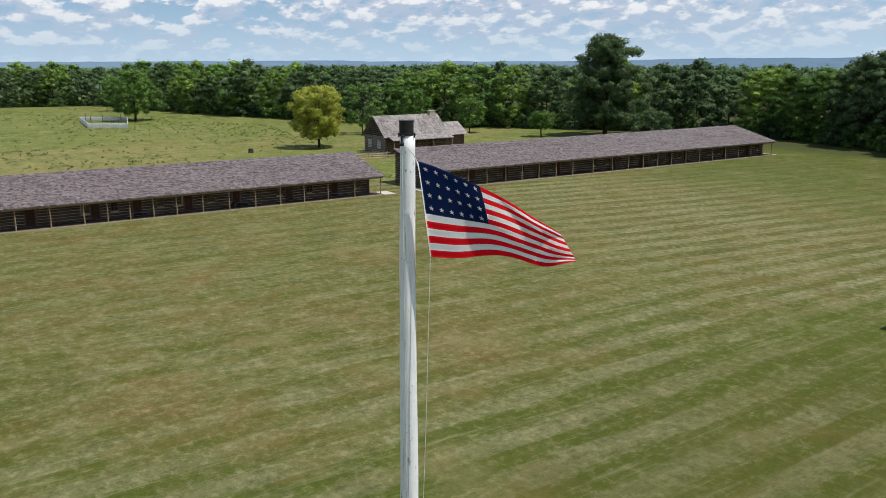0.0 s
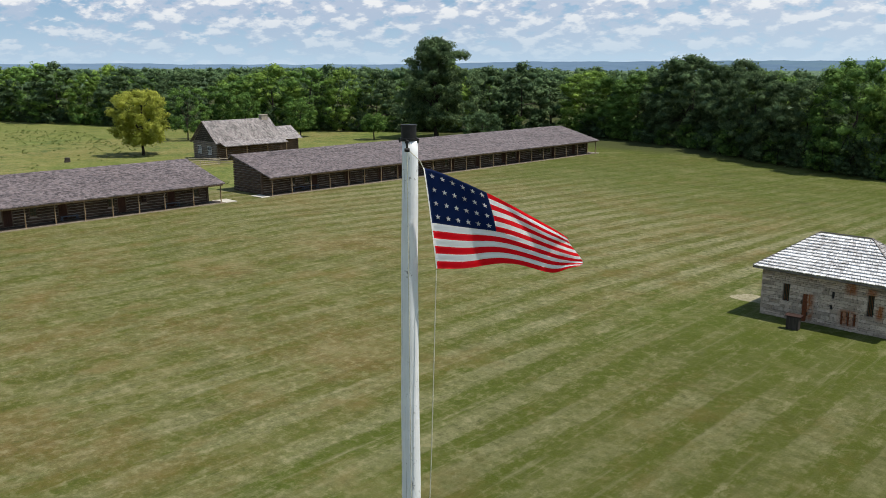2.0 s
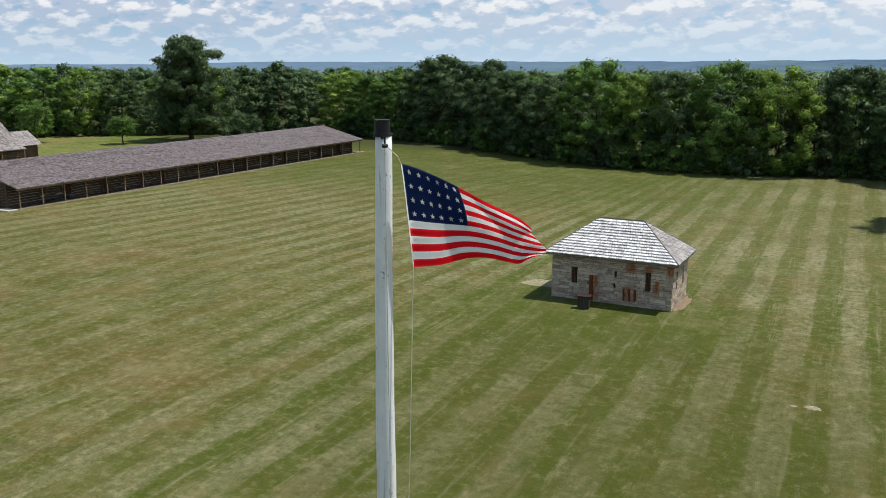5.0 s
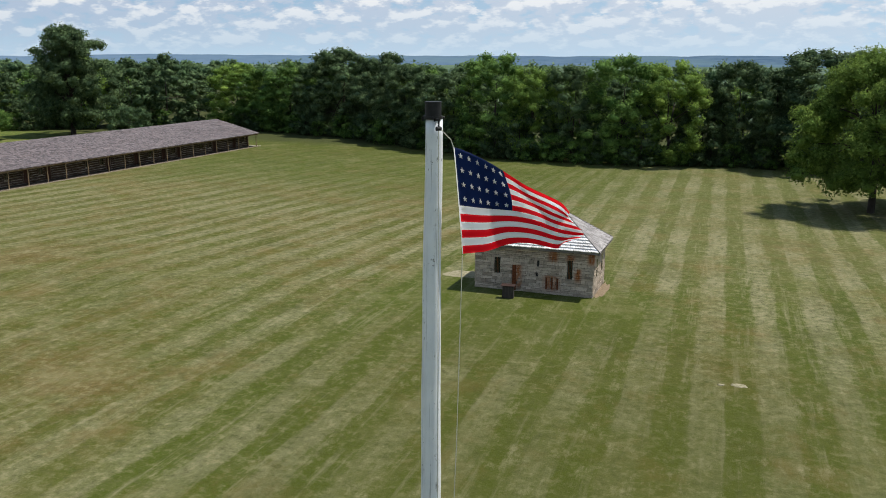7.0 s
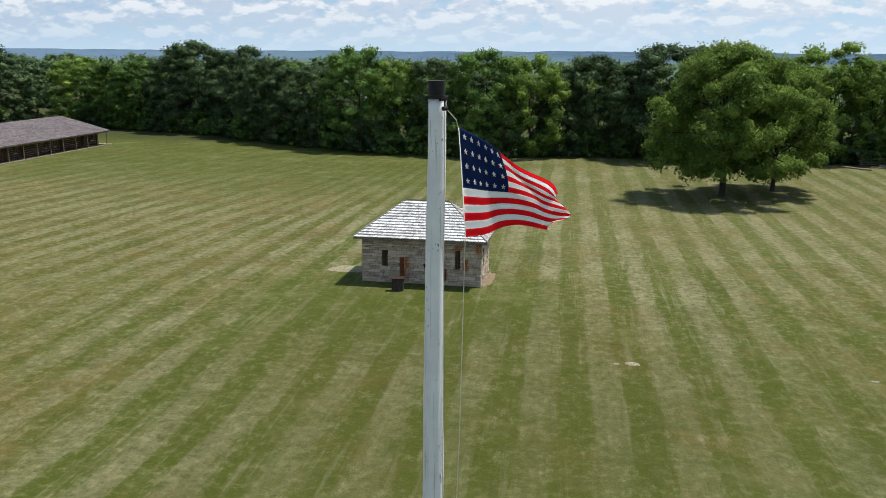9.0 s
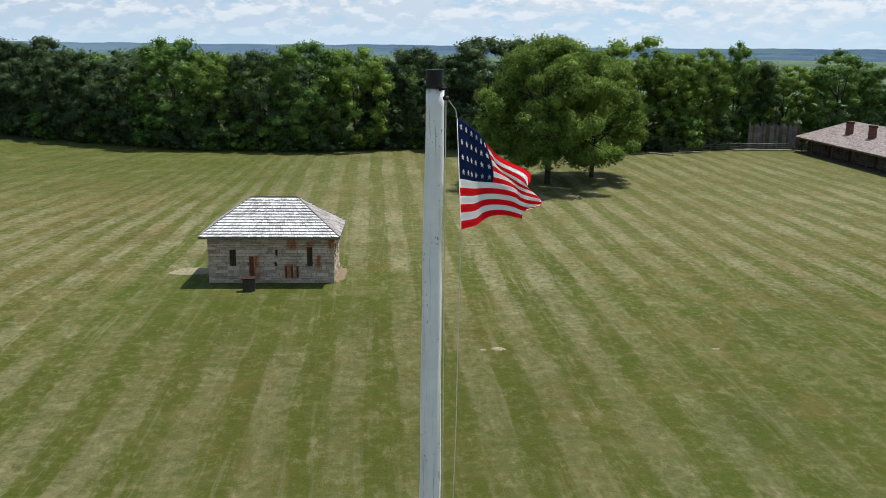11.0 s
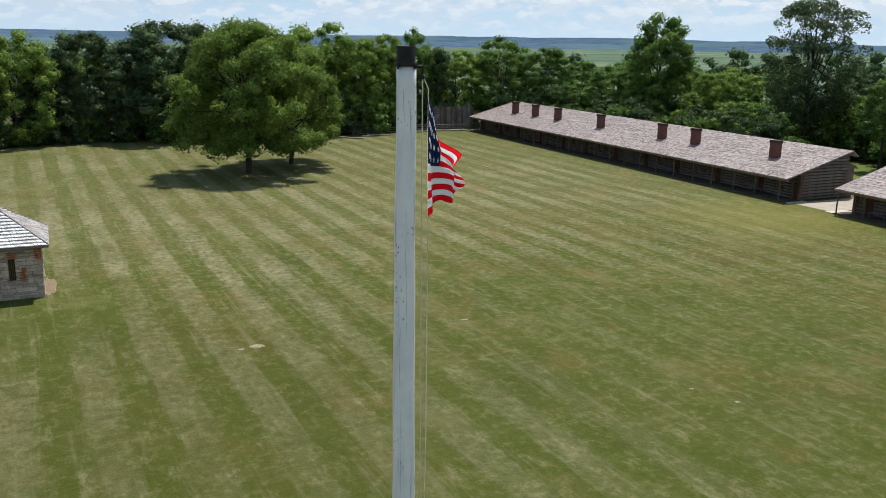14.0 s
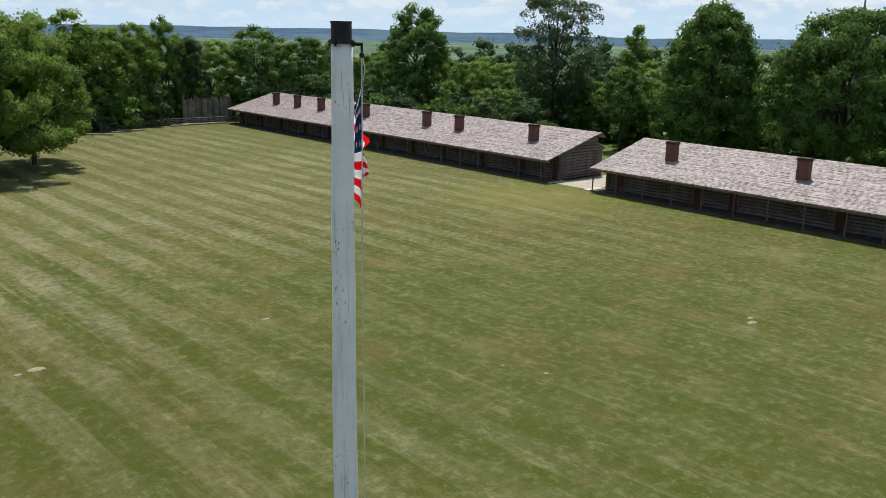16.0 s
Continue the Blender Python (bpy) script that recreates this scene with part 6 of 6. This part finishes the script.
edge_trees(((42.6, 126.0, 15.2, 5.2, 3), (47.8, 127.8, 15.9, 5.0, 3), (54.3, 129.6, 16.7, 3.7, 4), (59.4, 131.0, 14.0, 3.6, 1), (63.6, 131.1, 13.4, 5.2, 3), (72.0, 129.8, 15.6, 6.0, 4), (78.5, 124.0, 14.3, 4.6, 0)))
edge_of_wood([(-112, 157), (-92, 153), (-52, 135), (-24, 126), (14, 126), (40, 129), (64, 135)], 6.4, 1, 7.0, 0.78, 0.0, (0, 1, 2, 1), FAR)
# behind the cabin and beyond the meadow
edge_of_wood([(-345, 20), (-330, 62), (-262, 72), (-212, 92), (-178, 104), (-150, 124), (-112, 150)], 9.5, 2, 8.0, 0.92, 5.0, (0, 1, 2, 1), FAR)
# east, behind the chimneyed row
undergrowth([(60, 129), (72, 124), (79, 110)], 3.0)
edge_of_wood([(79, 110), (81, 96), (88, 84)], 7.0, 1, 6.5, 0.72, 3.0, (0, 3, 4, 3))
edge_of_wood([(86, 86), (92, 74), (102, 62)], 4.2, 2, 4.0, 0.50, 2.2, (0, 2, 0), FAR)
edge_of_wood([(74, 137), (88, 122), (92, 96), (100, 82)], 7.0, 1, 6.5, 0.72, 0.0, (0, 2, 1), FAR)
# thicket close behind the chimneyed barrack, and the shrubs beyond the gap
edge_of_wood([(74, 122), (75, 96), (77, 78), (80, 68)], 5.2, 1, 4.0, 0.50, 2.6, (0, 2, 0), FAR)
edge_of_wood([(92, 66), (99, 52), (103, 30), (104, 0)], 6.5, 1, 4.0, 0.56, 4.0, (0, 2, 0), FAR)
edge_of_wood([(100, 80), (114, 62), (120, 40), (126, 5), (126, -30)], 8.0, 2, 7.0, 0.70, 4.0, (0, 2, 1), FAR)


def lone(name, seed, x, y, height, radius, z0, shape, clumps, per, size, mat, label, trunk, clump_r, forks, lobes=22, even=0.88, heart=0.62):
    ob = make_tree(name, seed, height, radius, z0, shape, int(clumps * 2.1), int(per * 0.52), size * 0.92, mat, label, trunk, clump_r * 0.74, forks, "", lobes, even, heart=heart)
    ob.matrix_basis = pose(x, y, float(land(np.float64(x), np.float64(y))))
    return ob


lone("shade_tree", 151, 16.3, 87.0, 17.2, 9.4, 1.5, "cone", 78, 760, 0.19, "leaf_warm", "large spreading green shade tree on the lawn", 0.32, 2.5, 22, 30, 0.66, 0.60)
lone("shade_tree", 152, 22.7, 92.6, 15.2, 7.2, 1.3, "cone", 62, 660, 0.19, "leaf_warm", "smaller green shade tree on the lawn", 0.24, 2.2, 14, 24, 0.66, 0.60)
lone("cottonwood_tree", 53, -125.0, 125.0, 21.7, 9.6, 1.0, "cone", 124, 350, 0.29, "leaf_dark", "very tall dark green tree rising over the west barrack", 0.45, 2.4, 16, 26, 0.50, 0.62)
lone("yellow_tree", 54, -137.5, 62.6, 11.8, 5.6, 1.3, "round", 58, 330, 0.24, "leaf_yellow", "rounded yellow-green tree in the meadow", 0.24, 1.8, 9)
lone("meadow_tree", 55, -237.0, 53.0, 14.0, 7.6, 1.2, "oak", 80, 154, 0.30, "leaf", "green tree standing in the meadow", 0.3, 1.8, 8)
lone("tall_tree", 56, 84.6, 101.0, 19.6, 6.2, 1.0, "oak", 80, 385, 0.24, "leaf", "tall open-crowned tree behind the east row", 0.33, 2.0, 10, 14, 0.80)
lone("tall_tree", 57, 92.0, 77.5, 21.6, 7.0, 4.0, "round", 84, 330, 0.22, "leaf_dark", "tall thin-leaved tree behind the east row", 0.30, 1.8, 14, 16, 0.70, 0.0)
lone("tall_tree", 58, 93.5, 52.3, 19.9, 7.4, 0.0, "cone", 120, 385, 0.24, "leaf", "tall full green tree behind the east row", 0.34, 2.2, 10)
lone("tall_tree", 59, 90.5, 33.6, 18.9, 9.6, 2.4, "oak", 124, 385, 0.24, "leaf", "tall broad green tree behind the east row", 0.40, 2.3, 12)
lone("tall_tree", 60, 94.5, 65.0, 16.5, 3.0, 0.6, "oak", 30, 330, 0.22, "leaf_light", "slim light green tree behind the east row", 0.20, 1.5, 8)
lone("tall_tree", 61, 100.0, 18.0, 20.5, 9.5, 0.0, "oak", 72, 330, 0.25, "leaf", "broad green tree behind the east row", 0.4, 2.4, 10)
lone("grey_shrub", 62, -106.0, 119.0, 6.6, 4.4, 0.2, "round", 46, 150, 0.19, "leaf_far", "grey-green leafy shrub behind the west barrack", 0.12, 1.3, 6)
for i, (x, y, h, r) in enumerate(((-148.0, 105.0, 8.8, 3.8), (-156.0, 96.0, 9.8, 4.0), (-131.0, 112.0, 5.8, 3.0), (-160.0, 84.0, 11.5, 5.4), (-285, 60.0, 11.5, 6.0))):
    lone("young_tree", 70 + i, x, y, h, r, 1.4, "round", 40, 130, 0.21, "leaf", "young green tree in the rough grass", 0.14, 1.3, 5)


def weeds():
    """Tall weeds of the rough meadow: small leafy heaps in loose drifts."""
    rnd = np.random.default_rng(17)
    n = 9000
    x, y = rnd.uniform(-320, -91, n), rnd.uniform(-40, 125, n)
    drift = np.array([noise.noise((a * 0.02, b * 0.035, 0.0)) + 0.5 * noise.noise((a * 0.12, b * 0.15, 4.0)) for a, b in zip(x, y)])
    keep = (drift > rnd.uniform(-0.35, 0.55, n)) & ~((x > -131) & (x < -112) & (y > 56) & (y < 88)) & ~((x > -216) & (x < -104) & (y > 58 + 0.2 * (-104 - x)))
    x, y = x[keep], y[keep]
    size = rnd.uniform(0.2, 0.55, len(x))
    v, f, nv = leaves(rnd, np.stack([x, y, land(x, y) + 0.06 * size], -1), size, 16, 0.17, 0)
    ob = placed("meadow_weeds", array_mesh("meadow_weeds", v, f, nv), "leaf_weed", smooth=True)
    tagged(ob, "tall green weeds scattered in the rough meadow", "weeds", kind="stuff")


weeds()


def far_woods():
    """Closed canopy beyond the first trees, one sheet of leaf clumps."""
    rnd = np.random.default_rng(9)
    spots = []
    while len(spots) < 2100:
        a = rnd.uniform(math.radians(75), math.radians(192))
        r = math.sqrt(rnd.uniform(165 ** 2, 1150 ** 2)) if rnd.random() < 0.75 else rnd.uniform(165, 380)
        x, y = r * math.cos(a), r * math.sin(a)
        if x < -110 and y < 55 + 0.55 * (-x - 110) * 0.62 + 30 and x > -360:
            continue
        if y < 150 - max(0, -x - 100) * 0.36 and x > -360:
            continue
        if x * 0.5 + y * 0.866 > 330:
            continue
        spots.append((x, y))
    while len(spots) < 2500:
        x, y = rnd.uniform(60, 330), rnd.uniform(-60, 330)
        q = x * 0.5 + y * 0.866
        if q < 158 or q > 380 or x < 108 and y < 135:
            continue
        spots.append((x, y))
    spots = np.array(spots)
    z = land(spots[:, 0], spots[:, 1])
    h = rnd.uniform(9.0, 15.2, len(spots))
    cen, rad = [], []
    for (x, y), g, t in zip(spots, z, h):
        for k in range(5):
            a, f = rnd.uniform(0, 6.28), rnd.uniform(0.4, 4.4) * (k > 0)
            cen.append((x + f * math.cos(a), y + f * math.sin(a), g + t - 1.9 - 0.16 * f * f - (k > 3) * 2.6))
            rad.append(rnd.uniform(2.0, 3.1))
    v, f, nv = leaves(rnd, np.array(cen), np.array(rad), 16, 0.62, 1, 5)
    ob = placed("far_woods", array_mesh("far_woods", v, f, nv), "leaf_far", smooth=True)
    tagged(ob, "unbroken green canopy of distant woodland", "woods", kind="stuff")


far_woods()


# ---- small things farther off ----
def stump(x, y):
    bm = bmesh.new()
    rod(bm, (0, 0, -0.2), (0.05, 0, 0.75), 0.55, 0.42, 12, 0.05, 3)
    ob = part("tree_stump", bm, "bark")
    ob.matrix_basis = pose(x, y, float(land(np.float64(x), np.float64(y))))
    tagged(ob, "dark weathered tree stump in the meadow", "stump")


stump(-136.4, 48.5)


def parked_van(x, y, turn):
    top = thing("parked_van", pose(x, y, float(land(np.float64(x), np.float64(y))), 0, 0, turn), "white van parked in the shade under trees", "van")
    bm = bmesh.new()
    v = box(bm, -2.4, 2.4, -0.95, 0.95, 0.35, 1.15)
    bevelled(bm, 0.08)
    body = part("body", bm, "whitewash", top)
    bm = bmesh.new()
    v = box(bm, -2.3, 1.3, -0.88, 0.88, 1.15, 2.0)
    for p in v:
        if p.co.z > 1.5:
            p.co.x = p.co.x * 0.9 - 0.1
            p.co.y *= 0.9
    bevelled(bm, 0.08)
    part("cab", bm, "whitewash", body)
    for s in (-1, 1):
        for x0 in (-2.0, -0.85, 0.3):
            bm = bmesh.new()
            box(bm, x0, x0 + 0.95, s * 0.86 - 0.03, s * 0.86 + 0.03, 1.28, 1.78)
            part("window", bm, "glass", body, "dark side window")
        for wx in (-1.5, 1.5):
            bm = bmesh.new()
            rod(bm, (wx, s * 0.80, 0.34), (wx, s * 0.98, 0.34), 0.34, 0.34, 18)
            wheel = part("wheel", bm, "iron", top, "black tyre")
            bm = bmesh.new()
            rod(bm, (wx, s * 0.97, 0.34), (wx, s * 1.0, 0.34), 0.19, 0.17, 14)
            part("rim", bm, "bluegrey", wheel)


parked_van(124.0, 45.0, 40)


def mast(x, y, height):
    top = thing("antenna_mast", pose(x, y, -1.0), "slender blue-grey antenna mast behind the trees", "mast")
    for k in range(3):
        bm = bmesh.new()
        rod(bm, (0, 0, height * k / 3), (0, 0, height * (k + 1) / 3), 0.24 - 0.06 * k, 0.20 - 0.06 * k, 10)
        part("section", bm, "bluegrey", top)


def utility_pole(x, y, height):
    top = thing("utility_pole", pose(x, y, float(land(np.float64(x), np.float64(y)))), "dark wooden utility pole far off in the fields", "utility pole")
    bm = bmesh.new()
    rod(bm, (0, 0, -1), (0, 0, height), 0.5, 0.4, 8)
    part("pole", bm, "board", top)
    bm = bmesh.new()
    rod(bm, (-1.6, 0, height - 1.2), (1.6, 0, height - 1.2), 0.18, 0.18, 6)
    part("crossarm", bm, "board", top)


mast(104.6, 39.1, 26.0)
utility_pole(501.3, 734.8, 14.0)


def sign_post(x, y, height):
    top = thing("marker_post", pose(x, y, 0), "thin post with a small white sign behind the barrack", "post")
    bm = bmesh.new()
    rod(bm, (0, 0, -0.2), (0, 0, height), 0.05, 0.045, 8)
    part("post", bm, "rail", top)
    bm = bmesh.new()
    box(bm, -0.14, 0.14, -0.16, 0.16, height - 0.24, height)
    bevelled(bm, 0.02)
    part("sign", bm, "whitewash", top, "small white sign")


sign_post(82.0, 50.9, 4.2)
lone("young_tree", 80, 89.5, 63.0, 11.5, 3.6, 3.6, "oak", 34, 130, 0.2, "leaf", "slim young tree standing in the gap", 0.16, 1.3, 5)
